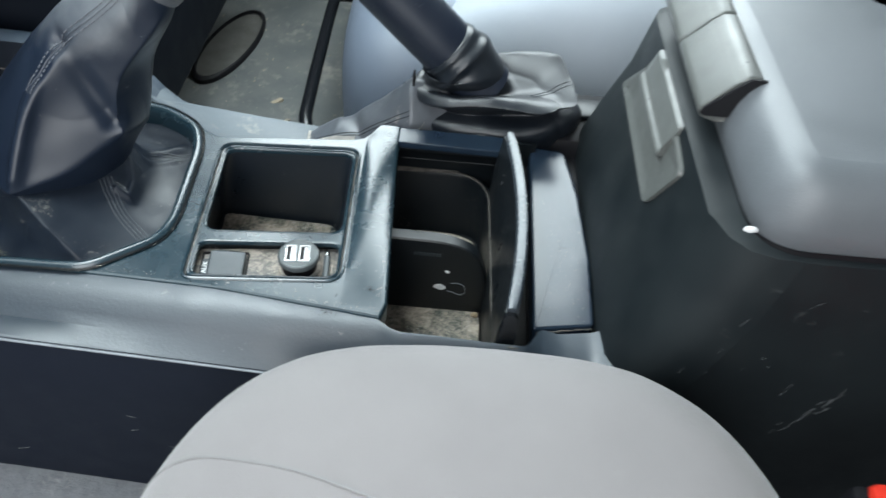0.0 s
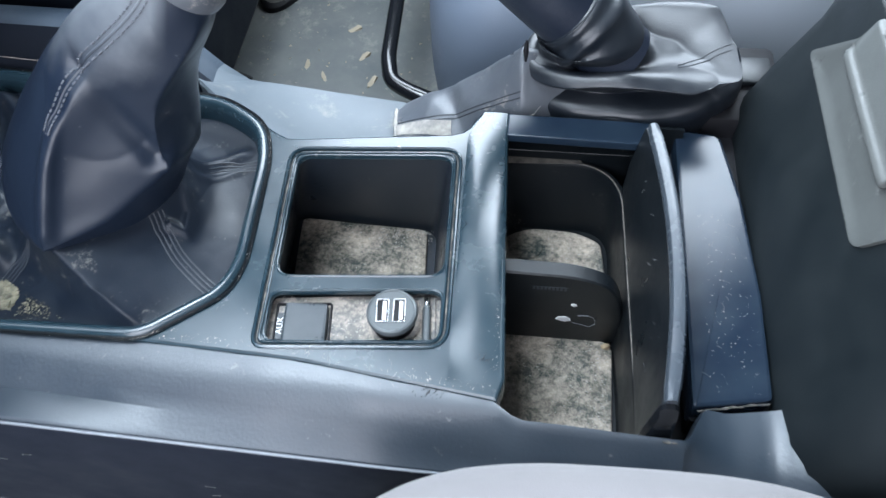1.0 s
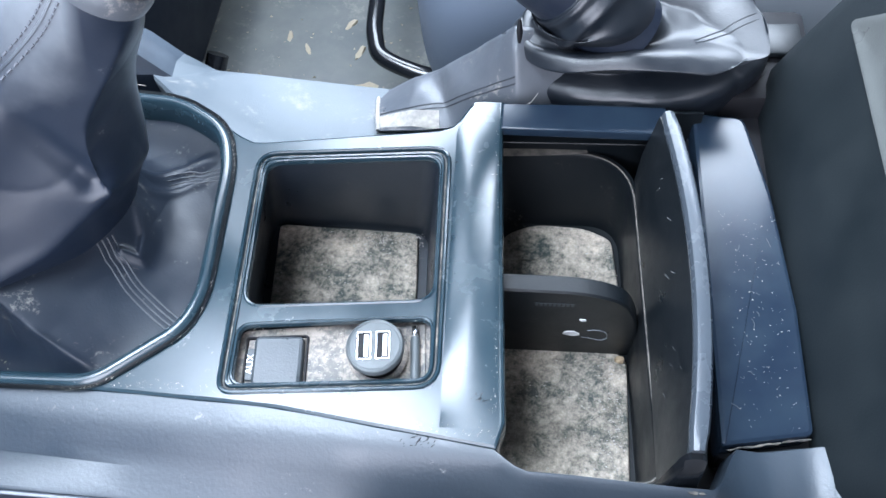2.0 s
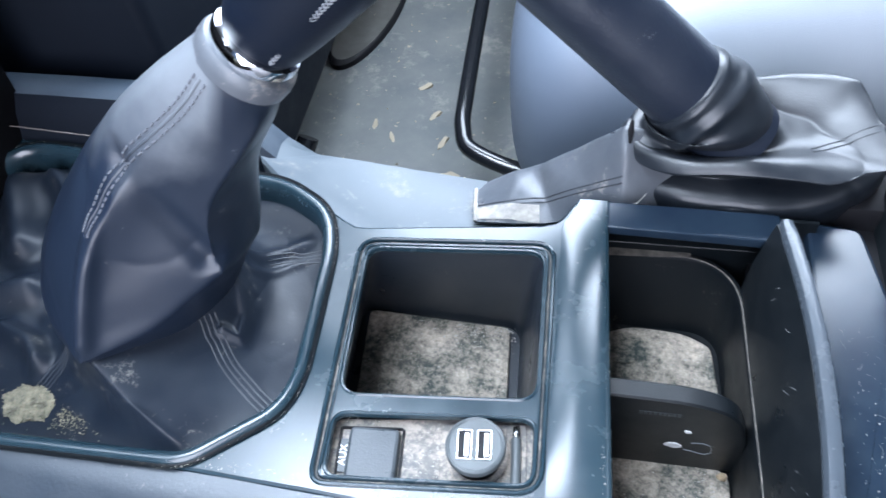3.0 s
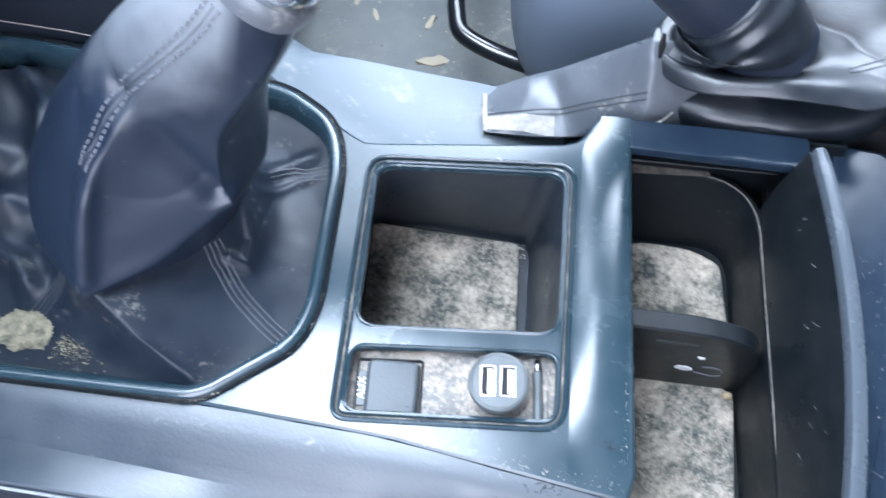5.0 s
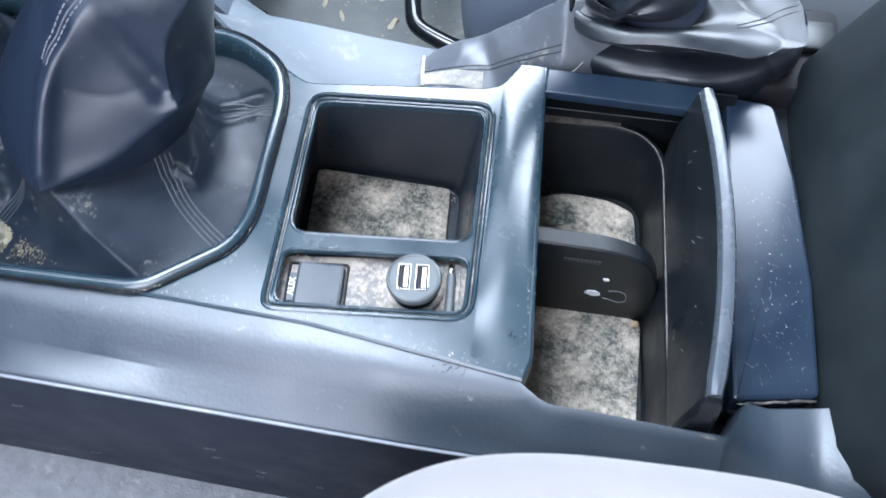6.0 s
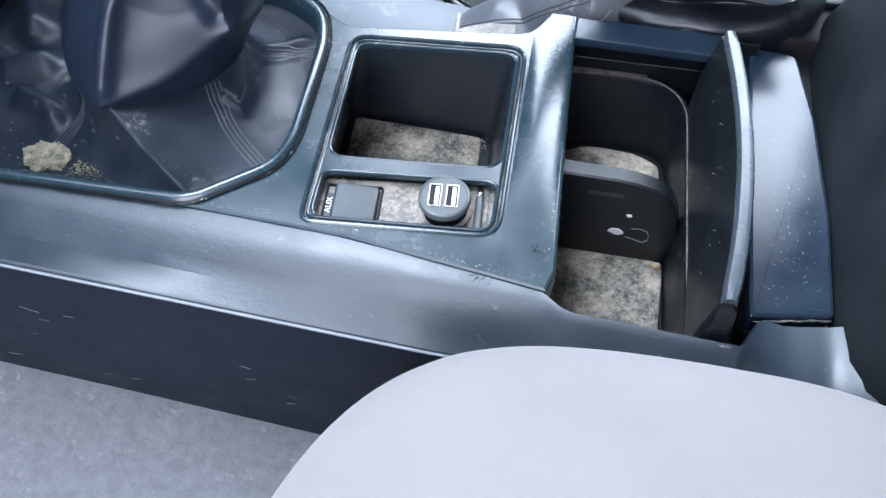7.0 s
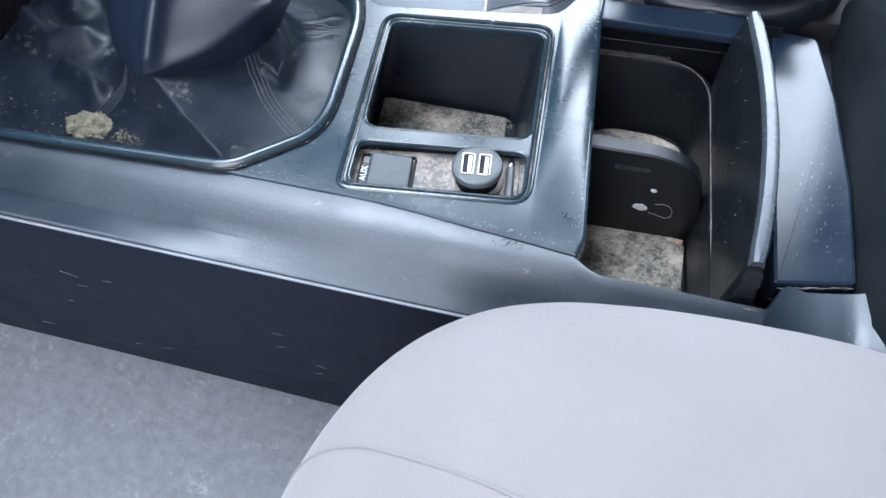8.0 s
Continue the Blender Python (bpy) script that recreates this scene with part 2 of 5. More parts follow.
def slab(loop, z0, z1, bevel=0.001):
    """A block on a plan outline, with its upper edge eased."""
    low = [(p[0], p[1], z0) for p in loop]
    side = [(p[0], p[1], z1 - bevel) for p in loop]
    mid = [(*p, z1 - bevel * 0.3) for p in inset(loop, bevel * 0.3)]
    top = [(*p, z1) for p in inset(loop, bevel)]
    return loft([low, side, mid, top], cap_start=True, cap_end=True)


def box(x0, x1, y0, y1, z0, z1, bevel=0.002, segments=2):
    bm = bmesh.new()
    bmesh.ops.create_cube(bm, size=1.0)
    for v in bm.verts:
        v.co = Vector((lerp(x0, x1, v.co.x + 0.5), lerp(y0, y1, v.co.y + 0.5), lerp(z0, z1, v.co.z + 0.5)))
    if bevel:
        bmesh.ops.bevel(bm, geom=bm.edges[:], offset=bevel, segments=segments, profile=0.5, affect="EDGES")
    return bm


def eased(bm, size):
    """Rounds every edge of a block."""
    bmesh.ops.bevel(bm, geom=bm.edges[:], offset=size, segments=3, profile=0.5, affect="EDGES", clamp_overlap=True)
    return bm


def axes(d, hint=(0, 0, 1)):
    d = Vector(d).normalized()
    u = Vector(hint).cross(d).normalized()
    return u, d.cross(u), d


def tube(path, radii, sides=16, caps=True, hint=(0, 0, 1), flat=1.0):
    """A tube along a line of points."""
    path = [Vector(p) for p in path]
    if not isinstance(radii, (list, tuple)):
        radii = [radii] * len(path)
    rings = []
    for i, p in enumerate(path):
        u, v, _ = axes(path[min(i + 1, len(path) - 1)] - path[max(i - 1, 0)], hint)
        rings.append([p + u * math.cos(a) * radii[i] + v * math.sin(a) * radii[i] * flat
                      for a in (2 * math.pi * k / sides for k in range(sides))])
    return loft(rings, cap_start=caps, cap_end=caps)


def tube_ring(centre, d, r, sides):
    u, v, _ = axes(d, (1, 0, 0))
    return [centre + u * math.cos(a) * r + v * math.sin(a) * r for a in (2 * math.pi * k / sides for k in range(sides))]


def curved(points, steps=8):
    """A smooth line through points."""
    pts = [Vector(p) for p in points]
    pts = [pts[0] * 2 - pts[1]] + pts + [pts[-1] * 2 - pts[-2]]
    out = []
    for i in range(1, len(pts) - 2):
        a, b, c, d = pts[i - 1:i + 3]
        for k in range(steps):
            t = k / steps
            out.append(0.5 * ((2 * b) + (c - a) * t + (2 * a - 5 * b + 4 * c - d) * t * t + (3 * b - a - 3 * c + d) * t ** 3))
    out.append(pts[-2])
    return out


def cushion(centre, half, power=4.0, power_z=2.6, dome=0.0, cuts=26):
    """A padded block with soft edges."""
    bm = bmesh.new()
    bmesh.ops.create_cube(bm, size=2.0)
    bmesh.ops.subdivide_edges(bm, edges=bm.edges[:], cuts=cuts, use_grid_fill=True)
    for v in bm.verts:
        c = v.co.copy()
        d = (abs(c.x) ** power + abs(c.y) ** power) ** (1 / power)
        d = (d ** power_z + abs(c.z) ** power_z) ** (1 / power_z)
        c = c / d
        v.co = Vector((centre[0] + half[0] * c.x, centre[1] + half[1] * c.y, centre[2] + half[2] * c.z))
    return bm


def crumbs(name, label, category, spots, size, seed, mat):
    """Loose bits, too many to count. spots: a function that gives a place."""
    rng = random.Random(seed)
    bm = bmesh.new()
    for p in spots(rng):
        s = size * rng.uniform(0.4, 1.4)
        vs = [bm.verts.new(Vector(p) + Vector((rng.uniform(-1, 1) * s * 1.6, rng.uniform(-1, 1) * s, k * s)))
              for k in (0.1, 0.2, 0.15, 0.9)]
        for a, b, c in ((0, 1, 2), (0, 1, 3), (1, 2, 3), (0, 2, 3)):
            bm.faces.new((vs[a], vs[b], vs[c]))
    return tagged(part(name, bm, mat, smooth=False), label, category, kind="stuff")


# ---------------------------------------------------------------- cabin shell
def shell():
    def wall(name, bm, mat, label):
        return tagged(part(name, bm, mat, smooth=False), label, "wall" if "wall" in name else name, kind="structure")
    floor = box(-1.2, 1.3, 0.16, 0.86, -0.04, 0.010, 0)
    wall("floor", floor, FLOOR, "muddy grey vinyl floor of the passenger footwell")
    stations = [(-1.2, 0.34), (-0.8, 0.24), (-0.45, 0.155), (-0.3, 0.129), (-0.18, 0.115), (-0.05, 0.097), (0.1, 0.086), (0.3, 0.08), (1.3, 0.08)]
    bm = loft([[(x, y, z - 0.02 * sstep(-0.14, -0.5, y)) for y in (-0.86, -0.6, -0.45, -0.3, -0.2, -0.15, -0.10)] for x, z in stations], closed=False)
    wall("carpet", bm, CARPET, "worn grey carpet of the driver footwell")
    # doors with their window openings, roof, bulkhead and rear wall
    for name, y, s, label in (("wall_passenger_door", 0.86, 1, "dark lining of the passenger door"), ("wall_driver_side", -0.86, -1, "dark lining round the open driver doorway")):
        wall(name, box(-1.2, 1.3, y - 0.03, y + 0.03, -0.04, 0.62 if s > 0 else 0.08, 0), LINING, label)
        wall(name + "_front", box(-1.2, -0.55, y - 0.03, y + 0.03, 0.622 if s > 0 else 0.082, 1.298, 0), LINING, label)
        wall(name + "_rear", box(0.64, 1.3, y - 0.03, y + 0.03, 0.622 if s > 0 else 0.082, 1.298, 0), LINING, label)
    # the opening in the headlining is added for the overhead lamp
    wall("ceiling", plate([Vector(q) for q in ((-0.45, -0.89), (1.3, -0.89), (1.3, 0.89), (-0.45, 0.89))], [[Vector(q) for q in ((-0.43, -0.32), (-0.01, -0.32), (-0.01, 0.32), (-0.43, 0.32))]], 1.33, 0.03), PALE_LINING, "grey cloth headlining of the cabin")
    wall("wall_bulkhead", box(-1.24, -1.2, -0.89, 0.89, -0.04, 0.75, 0), LINING, "dark bulkhead under the windscreen")
    wall("wall_rear", box(1.3, 1.34, -0.89, 0.89, -0.04, 1.298, 0), LINING, "dark rear lining of the cabin")


shell()


# ---------------------------------------------------------------- centre console
Z = 0.303
BOOT_HOLE = [(-0.300, -0.079), (-0.106, -0.076), (-0.070, -0.047), (-0.0655, -0.030), (-0.070, 0.050), (-0.078, 0.074), (-0.107, 0.092), (-0.303, 0.112)]
BOOT_LOOP = rounded(BOOT_HOLE, [0.02, 0.008, 0.008, 0.010, 0.03, 0.012, 0.012, 0.03])
TRAY = rounded([(-0.041, -0.0845), (0.0675, -0.0755), (0.0625, 0.0685), (-0.0495, 0.0610)], [0.009, 0.013, 0.013, 0.013])
TRAY_IN = inset(TRAY, 0.0048)


def near_edge(x):
    """The line where the trim meets the grained ledge."""
    y = -0.0835 - 0.0025 * sstep(-0.11, -0.04, x) - 0.0125 * sstep(-0.04, 0.095, x)
    y -= 0.011 * sstep(0.088, 0.110, x) + 0.003 * sstep(0.11, 0.19, x)
    y += 0.0205 * sstep(0.191, 0.205, x) + 0.004 * sstep(0.21, 0.245, x)
    return y


def top_trim(console):
    outer = [(x, near_edge(x)) for x in (-0.335, -0.25, -0.18, -0.106, -0.07, -0.04, -0.01, 0.03, 0.06, 0.0945)]
    outer += [(0.0975, -0.090), (0.0925, 0.0), (0.0890, 0.0825), (0.0890, 0.1010), (0.078, 0.1015),
              (0.0735, 0.0995), (0.0700, 0.0935), (0.0665, 0.0865), (0.0620, 0.0815), (0.054, 0.0785), (-0.046, 0.0675), (-0.054, 0.0675),
              (-0.062, 0.0715), (-0.105, 0.1000), (-0.335, 0.1270)]
    outer = [Vector(p) for p in outer]
    body = plate(outer, [inset(BOOT_LOOP, -0.0075), TRAY], Z, 0.004)
    part("trim_panel", body, TRIM, console, "scuffed glossy dark grey trim panel")
    # eased edge that turns down all round
    part("trim_edge", bezel(outer, [(0.0, 0.0), (-0.0012, -0.0008), (-0.002, -0.003), (-0.002, -0.016)], Z), TRIM, console)
    # cross bar between tray and cup holder swells a little
    rings = []
    for k in range(33):
        t = k / 32
        y = lerp(0.1008, -0.094, t)
        l, r = lerp(0.0640, 0.0690, t) + 0.0095 * sstep(0.078, 0.099, y), lerp(0.0890, 0.0970, t)
        h = 0.0042 * math.sin(math.pi * min(max(t, 0.02), 0.995)) ** lerp(0.7, 1.3, t)
        rings.append([(l, y, Z + 0.0004), (lerp(l, r, 0.15), y, Z + h * 0.7), (lerp(l, r, 0.45), y, Z + h), (lerp(l, r, 0.8), y, Z + h * 0.8),
                      (r - 0.0008, y, Z + h * 0.2), (r, y, Z - 0.003), (r, y, Z - 0.022)])
    part("cross_bar", loft(rings, closed=False), TRIM, console)
    # same moulding as the trim panel; its dark reflection is put into the colour
    strip = [Vector(q) for q in ((0.0895, 0.0822), (0.1840, 0.0798), (0.1840, 0.1000), (0.1200, 0.1012), (0.0895, 0.1014))]
    part("rear_strip", slab(rounded(strip, [0.001, 0.002, 0.003, 0, 0.001], 3), Z - 0.006, Z - 0.0002, 0.0012), PLATE, console, "scuffed trim strip behind the cup holder, dark reflection put into its colour")
    # raised bezel round the gear boot
    part("boot_bezel", bezel(BOOT_LOOP, [(-0.0088, 0.0), (-0.0083, 0.0016), (-0.0072, 0.0030), (-0.0056, 0.0037), (-0.0040, 0.0034), (-0.0022, 0.0018), (-0.0006, -0.0030), (0.0004, -0.020)], Z),
         TRIM, console, "raised glossy bezel round the gear boot")
    part("bezel_groove", bezel(BOOT_LOOP, [(-0.0110, 0.0006), (-0.0095, -0.0006), (-0.0085, 0.0006)], Z + 0.0006), BIN, console)


def tray(console):
    prof = [(-0.0004, 0.0002), (0.0003, 0.0012), (0.0012, 0.0015), (0.0018, 0.0010), (0.0023, -0.0014), (0.0029, -0.0016), (0.0034, 0.0002), (0.0040, 0.0008),
            (0.0048, 0.0004), (0.0051, -0.0018), (0.0051, -0.0048)]
    part("tray_bezel", bezel(TRAY, prof, Z), TRIM, console, "double-lipped bezel of the storage tray")
    part("groove_dust", bezel(TRAY, [(0.0022, -0.0010), (0.0026, -0.0005), (0.0031, -0.0010)], Z), SOCKET, console, "dust caught in the bezel groove")
    # one frame round both openings, with rounded inner corners
    wells = (rounded([(-0.0372, -0.0362), (0.0602, -0.0282), (0.0566, 0.0616), (-0.0432, 0.0550)], 0.010, 6),
             rounded([(-0.0348, -0.0786), (0.0620, -0.0704), (0.0606, -0.0388), (-0.0368, -0.0474)], 0.007, 6))
    part("tray_divider", plate(TRAY_IN, wells, Z - 0.0006, 0.003), TRIM, console, "cross frame between tray and sockets")
    for well in wells:
        part("well_lip", bezel(well, [(-0.0016, 0.0), (-0.0008, 0.0007), (0.0, 0.0003), (0.0005, -0.0010), (0.0005, -0.0030)], Z - 0.0006), TRIM, console)
    top = rounded([(-0.0395, -0.0385), (0.0608, -0.0300), (0.0560, 0.0618), (-0.0440, 0.0545)], 0.009)
    low = rounded([(-0.0560, -0.0400), (0.0475, -0.0320), (0.0430, 0.0590), (-0.0620, 0.0640)], 0.012)
    rings = [[(*lerp(a, b, t), lerp(Z - 0.0035, 0.2215, u)) for a, b in zip(top, low)] for t, u in ((0, 0), (0.12, 0.08), (0.80, 0.80), (0.94, 0.95), (1, 1))]
    part("tray_bin", loft(rings, cap_end=True), TRAY_BIN, console, "dull black moulded bin of the tray")
    mat = rounded([(-0.0490, -0.0360), (0.0425, -0.0280), (0.0365, 0.0570), (-0.0565, 0.0610)], 0.005)
    ob = part("rubber_mat", slab(mat, 0.2225, 0.2255, 0.0012), GRIME)
    tagged(ob, "dusty dark rubber mat lying in the storage tray", "mat")


def socket_panel(console):
    floor = rounded([(-0.0375, -0.0820), (0.0640, -0.0725), (0.0625, -0.0350), (-0.0380, -0.0465)], 0.004)
    base = 0.2935
    panel = part("socket_plate", slab(floor, base - 0.004, base, 0.0005), SOCKET, console, "dust-caked grey plate of the power sockets")
    walls = loft([[(*p, Z - 0.001) for p in inset(floor, -0.0012)], [(*p, base - 0.002) for p in inset(floor, -0.0004)]])
    part("socket_recess", walls, BIN, console)
    turn = math.atan2(0.0095, 0.1015)
    m = Matrix.Translation((0.0, -0.0618, base)) @ Matrix.Rotation(turn, 4, "Z")

    def placed(bm):
        bmesh.ops.transform(bm, matrix=m, verts=bm.verts)
        return bm
    # socket cover with its frame and lettering strip
    part("cover_frame", placed(bezel(rounded([(-0.0335, -0.0160), (-0.0010, -0.0160), (-0.0010, 0.0145), (-0.0335, 0.0145)], 0.002), [(0, 0), (0.0002, 0.0016), (0.0010, 0.0016), (0.0013, 0.0)], 0)), SLOT, panel)
    lid = slab(rounded([(-0.0275, -0.0142), (-0.0028, -0.0142), (-0.0028, 0.0125), (-0.0275, 0.0125)], 0.0032), 0.0004, 0.0050, 0.0018)
    for v in lid.verts:
        v.co.z += 0.0016 * sstep(-0.004, -0.027, v.co.x) if v.co.z > 0.003 else 0
    part("socket_cover", placed(lid), FLAP, panel, "smooth grey flap over the auxiliary socket")
    part("lettering_strip", placed(slab(rounded([(-0.0322, -0.0090), (-0.0280, -0.0090), (-0.0280, 0.0080), (-0.0322, 0.0080)], 0.0004, 2), 0.0002, 0.0012, 0.0003)), FLAP, panel)
    text = bpy.data.curves.new("aux_text", "FONT")
    text.body, text.size, text.align_x, text.align_y = "AUX", 0.0052, "CENTER", "CENTER"
    text.extrude = 0.0001
    holder = new("aux_text", text)
    bpy.context.view_layer.update()
    me = bpy.data.meshes.new_from_object(holder)
    bpy.data.objects.remove(holder)
    me.transform(m @ Matrix.Translation((-0.0301, -0.0005, 0.0014)) @ Matrix.Rotation(radians(90), 4, "Z"))
    me.materials.append(WHITE)
    lettering = new("lettering", me)
    lettering.parent = panel
    lettering["label"] = "white AUX lettering"
    # square seat of the charger
    part("charger_seat", placed(slab(rounded([(0.0175, -0.0150), (0.0460, -0.0150), (0.0460, 0.0165), (0.0175, 0.0165)], 0.003), 0.0, 0.0018, 0.0006)), SOCKET, panel)
    # rusty hinge pin in its slot
    part("pin_slot", placed(slab(rounded([(0.0488, -0.0155), (0.0585, -0.0155), (0.0585, 0.0180), (0.0488, 0.0180)], 0.001), 0.0, 0.0010, 0.0003)), SOCKET, panel)
    part("hinge_pin", placed(tube([(0.0535, -0.0135, 0.0030), (0.0535, 0.0095, 0.0030)], 0.0024, 12)), USB_FACE, panel)
    part("pin_tip", placed(tube([(0.0535, 0.0095, 0.0030), (0.0535, 0.0155, 0.0030)], 0.0017, 10)), STEEL, panel, "bare metal pin end")
    return m


def usb_charger(m):
    usb = thing("usb_charger", "round grey car charger with two ports plugged into the socket plate", "charger")
    cx, cy, r = 0.0350, 0.0010, 0.0142

    def ring(rad, z):
        return [(cx + rad * math.cos(a), cy + rad * math.sin(a), z) for a in (2 * math.pi * k / 40 for k in range(40))]

    def placed(bm):
        bmesh.ops.transform(bm, matrix=m, verts=bm.verts)
        return bm
    part("barrel", placed(loft([ring(0.0118, 0.0), ring(0.0118, 0.0105)])), SLOT, usb)
    part("collar", placed(loft([ring(0.0150, 0.0018), ring(0.0150, 0.0030), ring(0.0142, 0.0036), ring(0.0125, 0.0036)])), SOCKET, usb)
    part("face", placed(loft([ring(0.0118, 0.0105), ring(r - 0.0006, 0.0108), ring(r, 0.0116), ring(r, 0.0144), ring(r - 0.0005, 0.0152), ring(r - 0.0016, 0.0156),
                              ring(r - 0.0021, 0.0153)], cap_end=True)), USB_FACE, usb, "grey round face")
    for x in (-0.0050, 0.0042):
        a = Matrix.Translation((cx + x, cy, 0.0))
        bm = bezel(rounded([(-0.0035, -0.0073), (0.0035, -0.0073), (0.0035, 0.0073), (-0.0035, 0.0073)], 0.0008, 2), [(0, 0.0), (0.0, 0.0006), (0.0006, 0.0006), (0.0008, -0.0002)], 0.0154)
        bmesh.ops.transform(bm, matrix=a, verts=bm.verts)
        port = part("usb_port", placed(bm), STEEL, usb, "bare metal port shell")
        bm = box(-0.0027, 0.0027, -0.0066, 0.0066, 0.0151, 0.01545, 0)
        bmesh.ops.transform(bm, matrix=a, verts=bm.verts)
        part("port_well", placed(bm), SLOT, port)
        bm = box(-0.0001, 0.0021, -0.0058, 0.0058, 0.0154, 0.0158, 0.0002, 1)
        bmesh.ops.transform(bm, matrix=a, verts=bm.verts)
        part("contact_tongue", placed(bm), WHITE, port, "white contact tongue")


def cup_bay(console):
    # far wall under the trim, with two roller tracks
    part("bay_wall", box(0.084, 0.205, 0.0985, 0.1005, 0.200, Z - 0.0045, 0), BIN, console)
    for z, d in ((0.2935, 0.0130), (0.2800, 0.0090)):
        part("roller_track", box(0.0905, 0.176, 0.0985 - d, 0.0985, z - 0.0007, z + 0.0007, 0.0004, 1), BIN, console)
    top = rounded([(0.0860, -0.1030), (0.1740, -0.1030), (0.1680, 0.0950), (0.0860, 0.0960)], [0.004, 0.008, 0.036, 0.004], 10)
    low = rounded([(0.0880, -0.0960), (0.1720, -0.0960), (0.1660, 0.0780), (0.0880, 0.0790)], [0.004, 0.008, 0.022, 0.016], 10)
    zt, zl = 0.262, 0.2065
    rings = [[(*p, zt) for p in inset(top, -0.0040)], [(*p, zt + 0.0008) for p in inset(top, -0.0012)], [(*p, zt - 0.0008) for p in top]]
    rings += [[(*lerp(a, b, t), lerp(zt - 0.0008, zl, u)) for a, b in zip(top, low)] for t, u in ((0.05, 0.05), (0.80, 0.84), (0.94, 0.96), (1.0, 1.0))]
    part("cup_bin", loft(rings, cap_end=True), BIN, console, "dull black cup holder well")
    part("bin_rim", bezel(top, [(-0.0018, 0.0004), (-0.0008, 0.0014), (-0.0002, 0.0008)], zt), RIM_DUST, console, "pale dusty upper rim of the well")
    shelf = [[(x, 0.0985, zt + 0.0012), (x, y, zt + 0.0014)] for x, y in ((0.0880, 0.0920), (0.105, 0.0928), (0.120, 0.0936), (0.132, 0.0945), (0.142, 0.0950))]
    part("rim_shelf", loft(shelf, closed=False), RIM_DUST, console, "dusty shelf at the far end of the well")
    mats = (rounded([(0.0900, -0.0930), (0.1680, -0.0930), (0.1690, -0.0190), (0.1610, -0.0120), (0.0900, -0.0120)], [0.006, 0.006, 0.003, 0.004, 0.004]),
            rounded([(0.0900, -0.0040), (0.1690, -0.0040), (0.1620, 0.0660), (0.1450, 0.0745), (0.1100, 0.0765), (0.0900, 0.0660)], [0.003, 0.003, 0.005, 0.008, 0.014, 0.008]))
    for loop in mats:
        ob = part("rubber_mat", slab(loop, zl + 0.0008, zl + 0.0036, 0.0012), GRIME)
        tagged(ob, "dusty rubber mat lying in the cup holder", "mat", "cup holder mats")
    disc = [Vector((0.1080 + 0.0125 * math.cos(a), 0.0600 + 0.0125 * math.sin(a))) for a in (2 * math.pi * k / 24 for k in range(24))]
    part("mat_disc", slab(disc, zl + 0.003, zl + 0.0046, 0.0008), GRIME, console)
    # removable divider with a long rounded shoulder
    outline = rounded([(0.0860, zl + 0.002), (0.1710, zl + 0.002), (0.1710, 0.2500), (0.1600, 0.2790), (0.1380, 0.2880), (0.0860, 0.2895)], [0, 0.002, 0.016, 0.012, 0.016, 0], 8)
    rings = [[(p[0], y, p[1]) for p in inset(outline, d)] for y, d in ((-0.0145, 0.0012), (-0.0135, 0.0), (-0.0050, 0.0), (-0.0040, 0.0012))]
    divider = thing("cup_divider", "black plastic divider standing across the cup holder well", "divider")
    part("divider_wall", loft(rings, cap_start=True, cap_end=True), FLAP_DARK, divider)
    bars = bmesh.new()
    for k in range(9):
        made = bmesh.ops.create_cube(bars, size=1.0)
        for v in made["verts"]:
            v.co = Vector((0.1130 + k * 0.0024 + v.co.x * 0.0016, -0.0146 + v.co.y * 0.0004, 0.2740 + v.co.z * 0.0034))
    part("moulded_print", bars, FLAP, divider, smooth=False)
    rng = random.Random(4)
    for x, z, a, b in ((0.1340, 0.2380, 0.0056, 0.0034), (0.1390, 0.2560, 0.0022, 0.0018)):
        loop = [Vector((x + a * math.cos(t) * rng.uniform(0.75, 1.1), z + b * math.sin(t) * rng.uniform(0.75, 1.1) - 0.12 * a * math.cos(t))) for t in (2 * math.pi * k / 14 for k in range(14))]
        part("paint_spot", loft([[(p.x, -0.0144, p.y) for p in loop], [(p.x, -0.0149, p.y) for p in inset(loop, 0.0003)]], cap_end=True), WHITE, divider, "dried white spot")


def dried_drip():
    """Outline of a dried drip on the divider."""
    line = curved([(x, -0.0148, z) for x, z in ((0.1400, 0.2340), (0.1450, 0.2325), (0.1510, 0.2305), (0.1545, 0.2345), (0.1525, 0.2420), (0.1470, 0.2440), (0.1430, 0.2430))], 5)
    rng = random.Random(12)
    line = [p + Vector((rng.uniform(-1, 1), 0, rng.uniform(-1, 1))) * 0.0004 for p in line]
    part("dried_drip", tube(line, 0.00028, 5), BEAD, bpy.data.objects["cup_divider"], "thin dried drip line")


FLAP_DARK = material("black_divider_plastic", (0.006, 0.008, 0.010), 0.36, specular=0.35, tint=(0.012, 0.014, 0.016), tint_scale=50, grain=0.15)


def lid_bow(y):
    return 0.1795 + 0.0085 * (1 - ((y + 0.015) / 0.092) ** 2)


